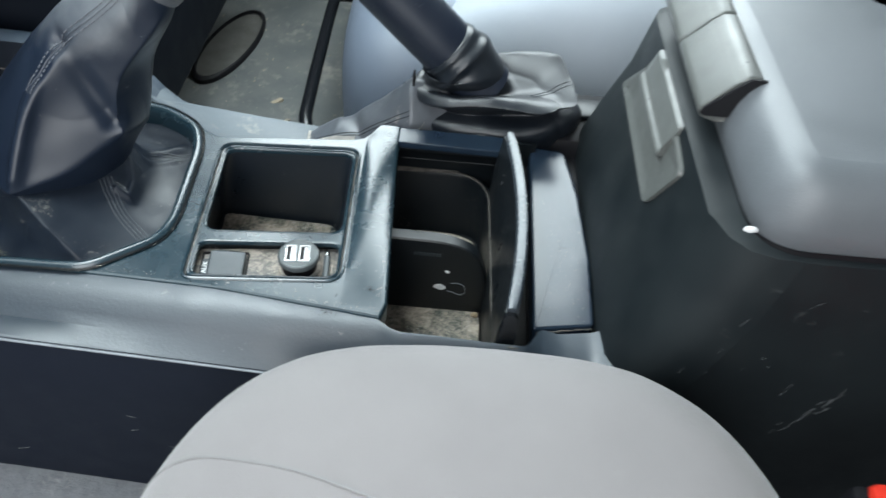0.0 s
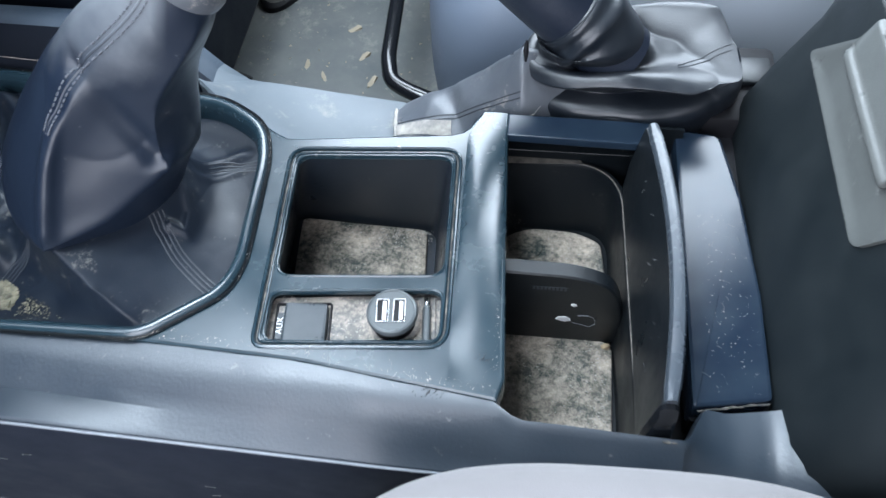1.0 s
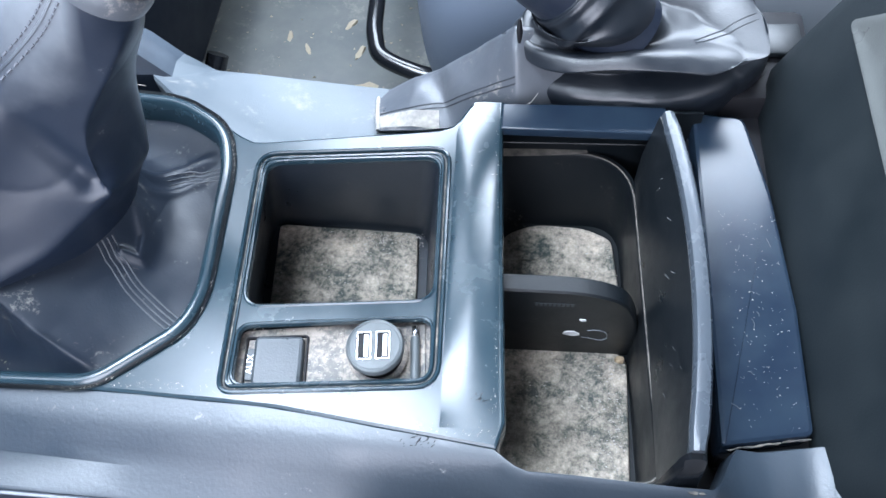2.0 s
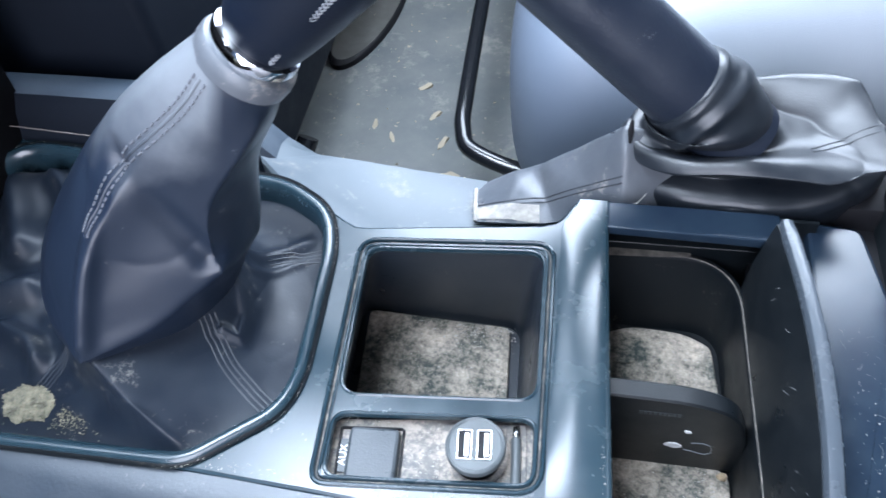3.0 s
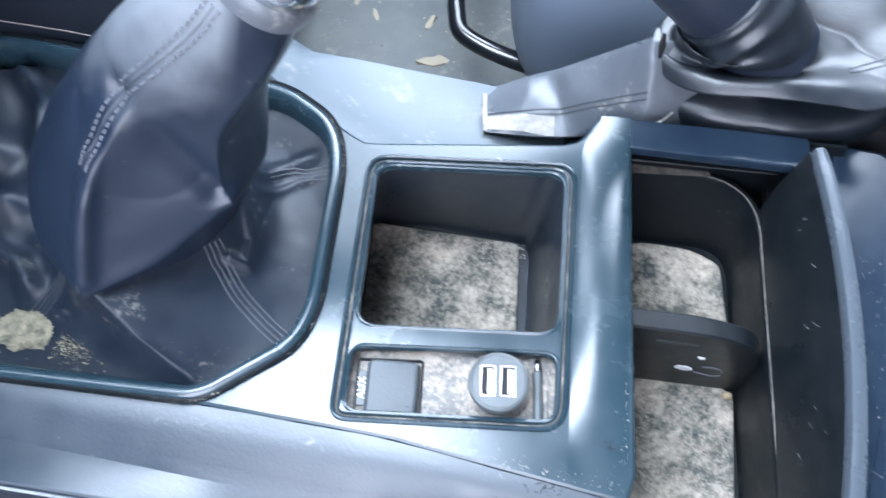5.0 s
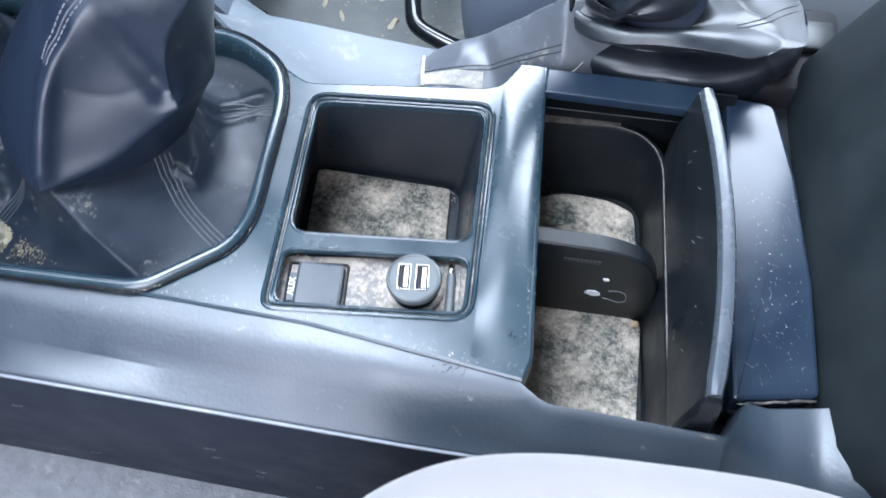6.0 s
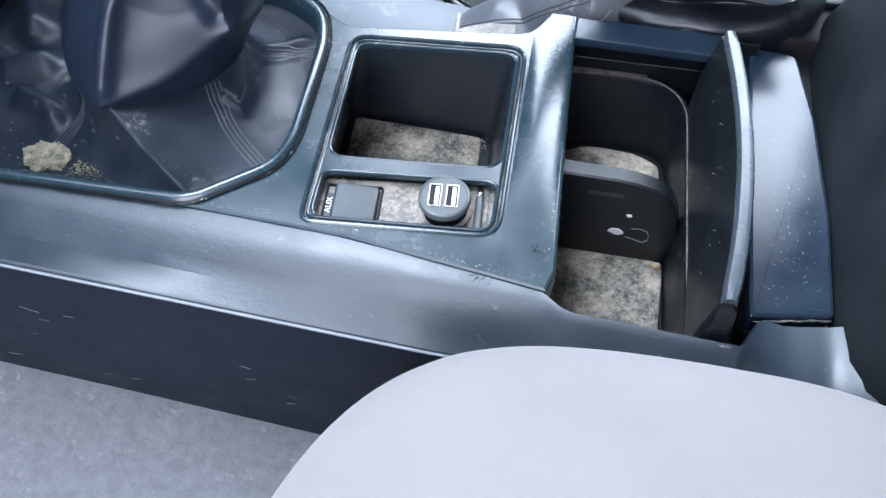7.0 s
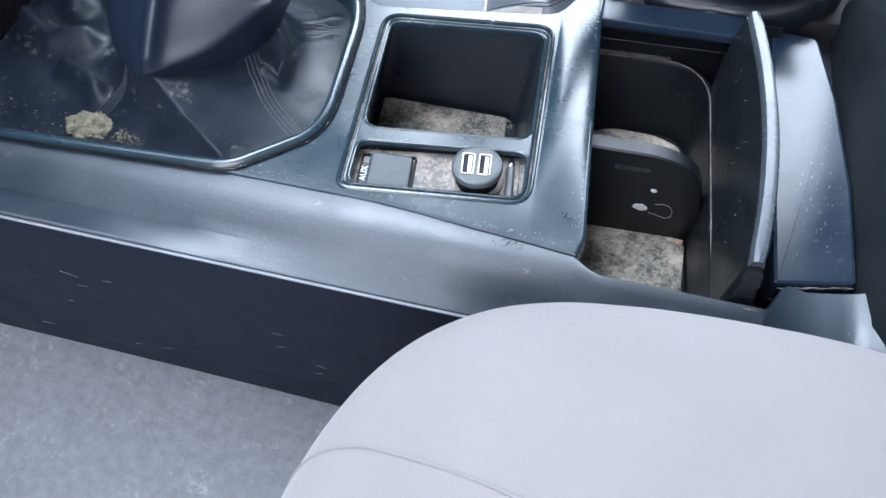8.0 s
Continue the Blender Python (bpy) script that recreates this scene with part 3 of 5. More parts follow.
def roller_lid(console):
    lid = thing("roller_lid", "dark roller lid of the cup holder standing half open", "lid")
    ys = [lerp(0.077, -0.1045, k / 20) for k in range(21)]
    rings = []
    for y in ys:
        x = lid_bow(y)
        low = 0.1700 + 0.0030 * sstep(0.07, -0.06, y)
        rings.append([(low, y, 0.2630), (lerp(low, x, 0.4) - 0.003, y, 0.288), (x - 0.0048, y, 0.318), (x - 0.0040, y, 0.3215),
                      (x + 0.0040, y, 0.3215), (x + 0.0046, y, 0.318), (x + 0.0030, y, 0.288), (low + 0.006, y, 0.2630)])
    part("leaf", loft(rings, cap_start=True, cap_end=True), FLAP_DARK, lid, "scratched matt black leaf")
    rings = []
    for k, y in enumerate(ys):
        x = lid_bow(y)
        w = 0.0042 * (0.75 if k in (0, 20) else 1.0)
        rings.append([(x - w, y, 0.3205), (x - w, y, 0.3235), (x - w * 0.7, y, 0.3258), (x, y, 0.3266), (x + w * 0.7, y, 0.3258), (x + w, y, 0.3235), (x + w, y, 0.3205)])
    part("edge_strip", loft(rings, cap_start=True, cap_end=True), EDGE, lid, "pale glossy edge strip")
    end = []
    for y, top, w in ((-0.1040, 0.3225, 0.0044), (-0.1070, 0.3215, 0.0046), (-0.1095, 0.3170, 0.0044), (-0.1110, 0.3090, 0.0036)):
        x = lid_bow(-0.1045)
        end.append([(x - 0.0130, y - 0.0045, 0.2640), (x - w - 0.0045, y - 0.0025, 0.290), (x - w, y, top - 0.003), (x - w * 0.5, y, top), (x + w * 0.5, y, top), (x + w, y, top - 0.003), (x + w + 0.001, y - 0.0025, 0.290), (x + 0.004, y - 0.0045, 0.2640)])
    part("end_cap", loft(end, cap_start=True, cap_end=True), BLACK_TUBE, lid, "rounded black end of the leaf")
    # dark slot behind the lid, and the scuffed plate after it
    part("lid_slot", box(0.1760, 0.2080, -0.1080, 0.1000, 0.2480, 0.2580, 0), SLOT, console)
    loop = rounded([(0.1985, -0.0915), (0.2410, -0.0840), (0.2425, -0.0200), (0.2385, 0.0500), (0.2300, 0.1040), (0.2005, 0.1070)],
                   [0.003, 0.004, 0, 0, 0.006, 0.006], 4)
    part("rear_plate", slab(loop, 0.2700, 0.2905, 0.0022), PLATE, console, "scratched glossy plate behind the lid")
    for k, (a, c, r) in enumerate(((0.2010, 0.2085, 0.0007), (0.2080, 0.2190, 0.0010), (0.2185, 0.2260, 0.0008), (0.2265, 0.2395, 0.0010))):
        line = [(lerp(a, c, q / 4), -0.0924 + (lerp(a, c, q / 4) - 0.2010) * 0.195 + 0.0003 * math.sin(5 * q + k), 0.2884) for q in range(5)]
        part("plate_dirt", tube(line, [r * 0.3, r * 0.7, r * 0.4, r * 0.7, r * 0.3], 6), RIM_DUST, console, "pale dirt along the edge of the plate")
    part("plate_seat", box(0.2000, 0.2560, -0.0930, 0.1300, 0.2300, 0.2760, 0), SLOT, console)


def seam_rise(x):
    """The seam on the console side climbs towards the dashboard."""
    return 0.075 * max(0.045 - x, 0.0)


def side_ledge(console):
    xs = [-0.60, -0.45, -0.335, -0.25, -0.18, -0.12, -0.08, -0.05, -0.02, 0.01, 0.04, 0.07, 0.088, 0.094, 0.099, 0.104, 0.110, 0.13, 0.15, 0.17, 0.185,
          0.191, 0.1945, 0.198, 0.2015, 0.205, 0.215, 0.222, 0.227, 0.232, 0.2375, 0.241, 0.245, 0.2525, 0.26, 0.27, 0.28, 0.29, 0.36, 0.45, 0.60]
    rings = []
    for x in (q for q in xs if q < 0.30):
        y = near_edge(x) - 0.0005
        f = min(-0.1060 - 0.050 * x, y - 0.006)
        f = max(f, -0.1225)
        dip = sstep(0.188, 0.216, x)
        rings.append([(x, y + 0.0010, Z - 0.030), (x, y, Z - 0.0060 - 0.010 * dip), (x, y - 0.0012, Z - 0.0018 - 0.0108 * dip), (x, lerp(y, f, 0.5), Z - 0.0024 - 0.0110 * dip), (x, f, Z - 0.0058 - 0.0105 * dip),
                      (x, f - 0.0080, Z - 0.0130 - 0.007 * dip), (x, f - 0.0150, Z - 0.0220 - 0.003 * dip), (x, min(f - 0.0180, -0.1305), Z - 0.0285), (x, -0.1330, Z - 0.0300)])
    rings = [[(x, y, z + 0.013 * sstep(0.236, 0.262, x) * (z > Z - 0.026) + seam_rise(x) * sstep(near_edge(x) - 0.020, -0.1305, y)) for x, y, z in ring] for ring in rings]
    part("ledge", loft(rings, closed=False), GRAIN, console, "soft-grained dark console ledge")
    rings = []
    for x in xs:
        d = seam_rise(x)
        rings.append([(x, -0.1322, Z - 0.0290 + d), (x, -0.1335, Z - 0.0330 + d), (x, -0.1345, 0.220), (x, -0.1345, 0.140), (x, -0.1335, 0.040)])
    part("lower_side", loft(rings, closed=False), SIDE, console, "dark grained lower console side")
    part("seam_bead", tube([(x, -0.1336, Z - 0.0302 + seam_rise(x)) for x in xs if x < 0.30], 0.0008, 6), BEAD, console, "pale seam along the console side")


def far_shoulder(console):
    rings = []
    for x, z in ((-0.62, 0.331), (-0.34, 0.331), (-0.27, 0.330), (-0.235, 0.329), (-0.205, 0.328), (-0.180, 0.325), (-0.160, 0.316), (-0.145, 0.303), (-0.130, 0.283)):
        rings.append([(x, 0.1190, 0.24), (x, 0.1190, 0.299), (x, 0.1205, 0.302), (x, 0.1290, lerp(0.303, z, 0.60)), (x, 0.1375, z - 0.001), (x, 0.1500, z), (x, 0.1630, z - 0.006),
                      (x, 0.1685, z - 0.022), (x, 0.1725, 0.12), (x, 0.1740, 0.0)])
    for x, top, mid in ((-0.110, 0.2990, 0.258), (-0.08, 0.2985, 0.255), (-0.04, 0.2985, 0.253), (0.02, 0.2985, 0.252), (0.056, 0.2980, 0.251), (0.070, 0.2960, 0.250),
                        (0.16, 0.2900, 0.248), (0.28, 0.270, 0.245)):
        yi = 0.100 - 0.034 * sstep(-0.105, -0.055, x) + 0.010 * sstep(-0.05, 0.05, x) + 0.028 * sstep(0.055, 0.075, x)
        yo = 0.166 - 0.012 * sstep(-0.1, 0.05, x)
        fall = sstep(-0.11, -0.03, x)
        rings.append([(x, yi, 0.24), (x, yi, top - 0.001 - 0.018 * fall), (x, yi + 0.004, top - 0.022 * fall), (x, lerp(yi, yo, 0.3), lerp(top, mid, lerp(0.22, 0.82, fall))), (x, lerp(yi, yo, 0.7), lerp(top, mid, lerp(0.66, 0.97, fall))),
                      (x, yo - 0.006, mid + 0.006), (x, yo, mid - 0.004), (x, yo + 0.004, mid - 0.03), (x, yo + 0.006, 0.12), (x, yo + 0.008, 0.0)])
    wall = [r[:5] for r in rings[:9]]
    joint = rings[8]
    rings = [r if k > 8 else [r[4], r[4]] + [Vector(r[4]).lerp(Vector(r[5]), 0.5)] + [r[5]] + [Vector(r[5]).lerp(Vector(r[6]), 0.5)] + r[6:7] + r[7:] + [r[9]] for k, r in enumerate(rings)]
    rings = [r[:10] for r in rings]
    # wall set darker than the flank top: its shade is put into the colour
    part("flank_wall", loft(wall, closed=False), DASH_BLUE, console, "dark blue wall of the gear lever recess, shade put into its colour")
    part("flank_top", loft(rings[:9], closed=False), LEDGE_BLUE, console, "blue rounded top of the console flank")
    part("shoulder", loft([joint] + rings[9:14], closed=False), SHOULDER, console, "worn pale blue-grey far shoulder of the console")
    part("rear_shoulder", loft(rings[13:], closed=False), TRIM, console, "dark glossy shoulder under the handbrake boot")
    # chalky edge of the recess
    part("recess_edge", tube([(-0.300, 0.1185, 0.3180), (-0.24, 0.1165, 0.3150), (-0.17, 0.1120, 0.3090), (-0.13, 0.1085, 0.3050)], 0.0004, 6), RUST, console, "chalky worn edge")


def centre_stack():
    stack = thing("dashboard", "dark lower dashboard rising ahead of the gear lever", "dashboard")
    rings = []
    for y0, y1, w in ((-0.11, 0.14, 0.0),):
        # upper rings lean out unseen, added to shade the gear lever recess
        for x, z in ((-0.302, 0.20), (-0.301, 0.330), (-0.294, 0.42), (-0.282, 0.490), (-0.238, 0.505), (-0.234, 0.60), (-0.28, 0.63)):
            rings.append([(x, y0, z), (x, y1, z), (x - 0.4, y1, z), (x - 0.4, y0, z)])
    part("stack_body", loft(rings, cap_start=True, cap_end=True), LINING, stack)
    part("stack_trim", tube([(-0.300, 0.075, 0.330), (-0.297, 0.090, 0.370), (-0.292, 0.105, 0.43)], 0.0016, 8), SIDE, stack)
    # unseen slab, added to block windscreen light from the front of the console
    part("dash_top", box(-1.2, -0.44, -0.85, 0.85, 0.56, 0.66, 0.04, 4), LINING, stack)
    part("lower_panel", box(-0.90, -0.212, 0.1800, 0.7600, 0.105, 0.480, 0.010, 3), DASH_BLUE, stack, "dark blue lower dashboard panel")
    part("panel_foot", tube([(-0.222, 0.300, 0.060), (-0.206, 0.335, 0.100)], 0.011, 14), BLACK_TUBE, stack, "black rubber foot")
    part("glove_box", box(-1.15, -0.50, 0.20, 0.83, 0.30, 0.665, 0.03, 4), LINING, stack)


def armrest_box():
    def lean(bm):
        """The box front leans back a little as it rises."""
        for v in bm.verts:
            k = sstep(0.29, 0.37, v.co.z)
            v.co += Vector((0.006, -0.007, -0.004)) * k
        return bm

    b = thing("armrest_box", "charcoal storage box with a grey padded armrest lid", "armrest")
    rings = []
    for y, d in ((-0.1375, 0.046), (-0.1366, 0.032), (-0.1325, 0.018), (-0.1230, 0.0080), (-0.1080, 0.0020), (-0.0900, 0.0), (0.1250, 0.0), (0.1370, 0.004), (0.1400, 0.010)):
        def side(z, y=y):
            return y + (0.0150 * sstep(0.29, 0.42, z) if y < -0.10 else 0.0)
        rings.append([(x, side(z), z) for x, z in ((0.2415 + d, 0.200), (0.2430 + d, 0.2920), (0.2500 + d, 0.3250), (0.2620 + d, 0.3720), (0.2720 + d, 0.4180), (0.2800 + d, 0.4220 - d * 0.1),
                                                  (0.62, 0.4220 - d * 0.1), (0.62, 0.06), (0.2415 + d, 0.06))])
    part("box_body", lean(loft(rings, cap_start=True, cap_end=True)), BOX, b, "charcoal grained box front")
    plan = rounded([(0.2865, -0.1225), (0.64, -0.1225), (0.64, 0.1750), (0.2850, 0.1750)], [0.034, 0.01, 0.01, 0.02], 8)
    steps = ((0.0040, 0.4215), (0.0010, 0.4260), (0.0, 0.4400), (0.0030, 0.4530), (0.0070, 0.4610), (0.0120, 0.4660), (0.0180, 0.4688), (0.0230, 0.4694))
    pad = part("armrest_lid", lean(loft([[(*p, z) for p in inset(plan, d)] for d, z in steps], cap_start=True, cap_end=True)), BOX_LID, b, "grey padded armrest lid")
    part("lid_gap", lean(loft([[(*p, z) for p in inset(plan, 0.0025)] for z in (0.4100, 0.4230)])), SLOT, b)

    def face(z):
        return 0.2430 + (z - 0.292) * 0.212 + 0.003 * sstep(0.292, 0.33, z)
    # finger recess, its light put into a pale plastic, and its latch
    outline = [Vector(q) for q in rounded([(-0.0235, 0.3615), (-0.0430, 0.4060), (0.070, 0.4180), (0.116, 0.3640)][::-1], 0.007, 5)]
    centre = sum(outline, Vector((0, 0))) / len(outline)
    rings = []
    for f, d in ((1.02, 0.0015), (1.0, -0.0034), (0.93, -0.0036), (0.88, -0.0026), (0.55, -0.0026)):
        rings.append([(face(q.y) + d, q.x, q.y) for q in (centre + (o - centre) * f for o in outline)])
    part("pull_recess", lean(loft(rings, cap_end=True)), LATCH, b, "pale finger recess, its light put into the colour")
    lever = []
    for y, w in ((0.082, 0.6), (0.077, 1.0), (0.035, 1.05), (-0.003, 1.05), (-0.010, 0.9)):
        lever.append([(x, y, z) for x, z in ((0.2790, 0.3905), (0.2655 - 0.003 * w, 0.3910), (0.2625 - 0.0035 * w, 0.3925), (0.2627 - 0.0035 * w, 0.3960), (0.2660 - 0.003 * w, 0.3985), (0.2700 - 0.002 * w, 0.4160), (0.2790, 0.4190))])
    part("latch_lever", lean(eased(loft(lever, cap_start=True, cap_end=True), 0.0018)), LATCH, b, "worn grey latch lever")
    tongue = ((0.2990, 0.4690), (0.2900, 0.4690), (0.2850, 0.4640), (0.2690, 0.4480), (0.2680, 0.4440), (0.2710, 0.4390), (0.2800, 0.4360), (0.2990, 0.4360))
    part("tongue_gap", lean(loft([[(x + 0.0015, y, max(z - 0.0008, 0.4420)) for x, z in tongue] for y in (-0.0320, -0.0305)], cap_start=True, cap_end=True)), SLOT, pad, "dark gap below the tongue")
    for y0, y1 in ((-0.0300, 0.0420), (0.0430, 0.1150)):
        part("latch_tongue", lean(eased(loft([[(x, y, z) for x, z in tongue] for y in (y0, y1)], cap_start=True, cap_end=True), 0.0022)), LATCH, pad, "grey latch tongue")


def buckle():
    ob = thing("seat_belt_buckle", "seat belt buckle with a red release button", "buckle")
    part("housing", box(0.370, 0.444, -0.250, -0.198, 0.272, 0.314, 0.006), SLOT, ob)
    part("release_button", box(0.376, 0.438, -0.246, -0.202, 0.3135, 0.324, 0.005), RED, ob, "red release button")


def build_console():
    console = thing("centre_console", "scuffed dark grey car centre console with storage tray and cup holders", "console")
    top_trim(console)
    tray(console)
    m = socket_panel(console)
    cup_bay(console)
    dried_drip()
    roller_lid(console)
    side_ledge(console)
    far_shoulder(console)
    usb_charger(m)


build_console()
centre_stack()
armrest_box()
buckle()


def scuffs():
    """Pale scratches on the armrest box and the console side."""
    host = bpy.data.objects["box_body"]
    line = curved([(0.330, -0.1232, 0.412), (0.318, -0.1290, 0.368), (0.300, -0.1368, 0.300)], 6)
    part("scratch", tube(line, 0.00025, 5), SCUFF, host)
    rng = random.Random(17)
    bpy.context.view_layer.update()
    for k in range(26):                                     # rubbed patch low on the side, thin streaks above it
        low = k < 16
        x = (0.370 + rng.gauss(0.010, 0.006)) if low else rng.uniform(0.265, 0.36)
        z = (0.290 + (x - 0.380) * 1.6 + rng.gauss(0, 0.004)) if low else rng.uniform(0.30, 0.39)
        l, a = rng.uniform(0.004, 0.012) * (1.0 if low else 0.7), radians(rng.uniform(40, 75))
        ends = []
        for q in (0.0, 0.5, 1.0):
            _, w, m, _ = host.closest_point_on_mesh(Vector((x + q * l * math.cos(a), -0.16, z + q * l * math.sin(a))))
            ends.append(w + m * 0.00005)
        part("streak", tube(ends, 0.00022 if low else 0.00014, 4), SCUFF, host)
    bm = bmesh.new()
    bmesh.ops.create_icosphere(bm, subdivisions=2, radius=1.0)
    for v in bm.verts:
        c = v.co
        f = 1 + 0.35 * noise.noise(c * 3.0)
        v.co = Vector((0.2915 + 0.0036 * c.x * f, -0.1215 + 0.0012 * c.y * f, 0.4270 + 0.0022 * c.z * f))
    part("paint_chip", bm, WHITE, host, "white paint chip")


def blot(x, y, z, a, b, seed, mat, host, label, lift=0.0003):
    """A thin ragged fleck lying on a level surface."""
    rng = random.Random(seed)
    loop = [Vector((x + a * math.cos(t) * rng.uniform(0.6, 1.15), y + b * math.sin(t) * rng.uniform(0.6, 1.15))) for t in (2 * math.pi * k / 13 for k in range(13))]
    part("fleck", loft([[(*q, z) for q in loop], [(*q, z + lift) for q in inset(loop, 0.0002)]], cap_end=True), mat, bpy.data.objects[host], label)


def rubs():
    """Dark rubbed smudges on the ledge and the cross bar, pale chips beside the slot."""
    rng = random.Random(44)
    host = bpy.data.objects["ledge"]
    bpy.context.view_layer.update()
    for cx, cy, wide, count in ((0.0600, -0.1020, 0.0080, 34), (0.0860, -0.0800, 0.0050, 16)):
        top = host if count > 20 else bpy.data.objects["cross_bar"]
        for _ in range(count):
            x, y, l, a = cx + rng.gauss(0, wide * 0.5), cy + rng.gauss(0, wide * 0.35), rng.uniform(0.0006, 0.0022), rng.uniform(0.2, 1.4)
            ends = []
            for k in (0, 1):
                _, q, m, _ = top.closest_point_on_mesh(Vector((x + k * l * math.cos(a), y + k * l * math.sin(a), Z + 0.004)))
                ends.append(q + m * 0.00004)
            part("rub_mark", tube(ends, 0.00016, 4), SLOT, top)
    for x, y, a, b, seed in ((0.1820, -0.1172, 0.0026, 0.0011, 1), (0.1858, -0.1182, 0.0016, 0.0008, 2)):
        _, q, m, _ = host.closest_point_on_mesh(Vector((x, y, Z)))
        blot(q.x, q.y, q.z, a, b, seed, RIM_DUST, "ledge", "pale chip", 0.0004)


def side_marks():
    """Faint rubbed streaks on the lower console side, the leaf and the plate."""
    rng = random.Random(21)
    host = bpy.data.objects["lower_side"]
    for k in range(16):
        x, z, a, l = rng.uniform(-0.28, 0.16), rng.uniform(0.14, 0.262), rng.uniform(-0.5, 0.3), rng.uniform(0.003, 0.011)
        part("streak", tube([(x, -0.1346, z), (x + l, -0.1346, z + l * a)], 0.00030, 5), SCUFF, host)
    host = bpy.data.objects["rear_plate"]
    for k in range(7):
        x, y, a, l = rng.uniform(0.206, 0.234), rng.uniform(-0.08, 0.02), rng.uniform(0, 3.1), rng.uniform(0.002, 0.006)
        bend = rng.uniform(-0.3, 0.3) * l
        line = [(x, y, 0.2905), (x + 0.5 * l * math.cos(a) - bend * math.sin(a), y + 0.5 * l * math.sin(a) + bend * math.cos(a), 0.2905), (x + l * math.cos(a), y + l * math.sin(a), 0.2905)]
        part("streak", tube(curved(line, 4), 0.00012, 5), SCUFF, host)
    host = bpy.data.objects["leaf"]
    for k in range(12):
        y, z, l = rng.uniform(-0.09, 0.05), rng.uniform(0.284, 0.312), rng.uniform(0.002, 0.006)
        low = 0.1700 + 0.0030 * sstep(0.07, -0.06, y)

        def face(h):
            a, b = lerp(low, lid_bow(y), 0.4) - 0.003, lid_bow(y) - 0.0048
            return lerp(a, b, (h - 0.288) / 0.030)
        part("streak", tube([(face(z), y, z), (face(z + l * 0.8), y - l * rng.uniform(0.2, 1.0), z + l * 0.8)], 0.00022, 5), SCUFF, host)


SCUFF = material("pale_scuff", (0.075, 0.080, 0.085), 0.8)
scuffs()
rubs()
side_marks()


# ---------------------------------------------------------------- gear lever
AXIS = Vector((0.65, 0.20, 0.73)).normalized()
COLLAR = Vector((-0.0615, 0.0310, 0.4570))


def caged(rows, creases=(), levels=4, name="cage"):
    """Leather over a coarse cage of rings, rounded but for its creased edges.
    creases: (ring, column, ring, column, sharpness)."""
    bm = loft(rows)
    bm.verts.ensure_lookup_table()
    n = len(rows[0])
    layer = bm.edges.layers.float.new("crease_edge")
    for r0, c0, r1, c1, sharp in creases:
        e = bm.edges.get((bm.verts[r0 * n + c0 % n], bm.verts[r1 * n + c1 % n]))
        if e:
            e[layer] = sharp
    me = bpy.data.meshes.new(name)
    bm.to_mesh(me)
    bm.free()
    ob = new(name, me)
    mod = ob.modifiers.new("round", "SUBSURF")
    mod.levels = mod.render_levels = levels
    mod.boundary_smooth = "ALL"
    bpy.context.view_layer.update()
    done = bpy.data.meshes.new_from_object(ob.evaluated_get(bpy.context.evaluated_depsgraph_get()))
    bpy.data.objects.remove(ob)
    out = bmesh.new()
    out.from_mesh(done)
    bpy.data.meshes.remove(done)
    out.normal_update()
    return out


def crumple(bm, size, scale, crease, keep=None):
    """Slack and pressed creases in leather."""
    moves = []
    for v in bm.verts:
        p = v.co
        d = size * noise.noise(p * scale) + size * 0.45 * noise.noise(p * scale * 2.6)
        line = 1 - abs(noise.noise(Vector((p.x * scale * 0.8 + 3, p.y * scale * 0.8, p.z * scale * 0.55))))
        d -= crease * line ** 9
        moves.append(v.normal * d * (keep(p) if keep else 1.0))
    for v, d in zip(bm.verts, moves):
        v.co += d


def edge_points(loop):
    """Points along an outline, no further than 6 mm apart."""
    out = []
    for i in range(len(loop)):
        a, b = loop[i - 1], loop[i]
        n = max(int((b - a).length / 0.006), 1)
        out += [a.lerp(b, k / n) for k in range(n)]
    return out


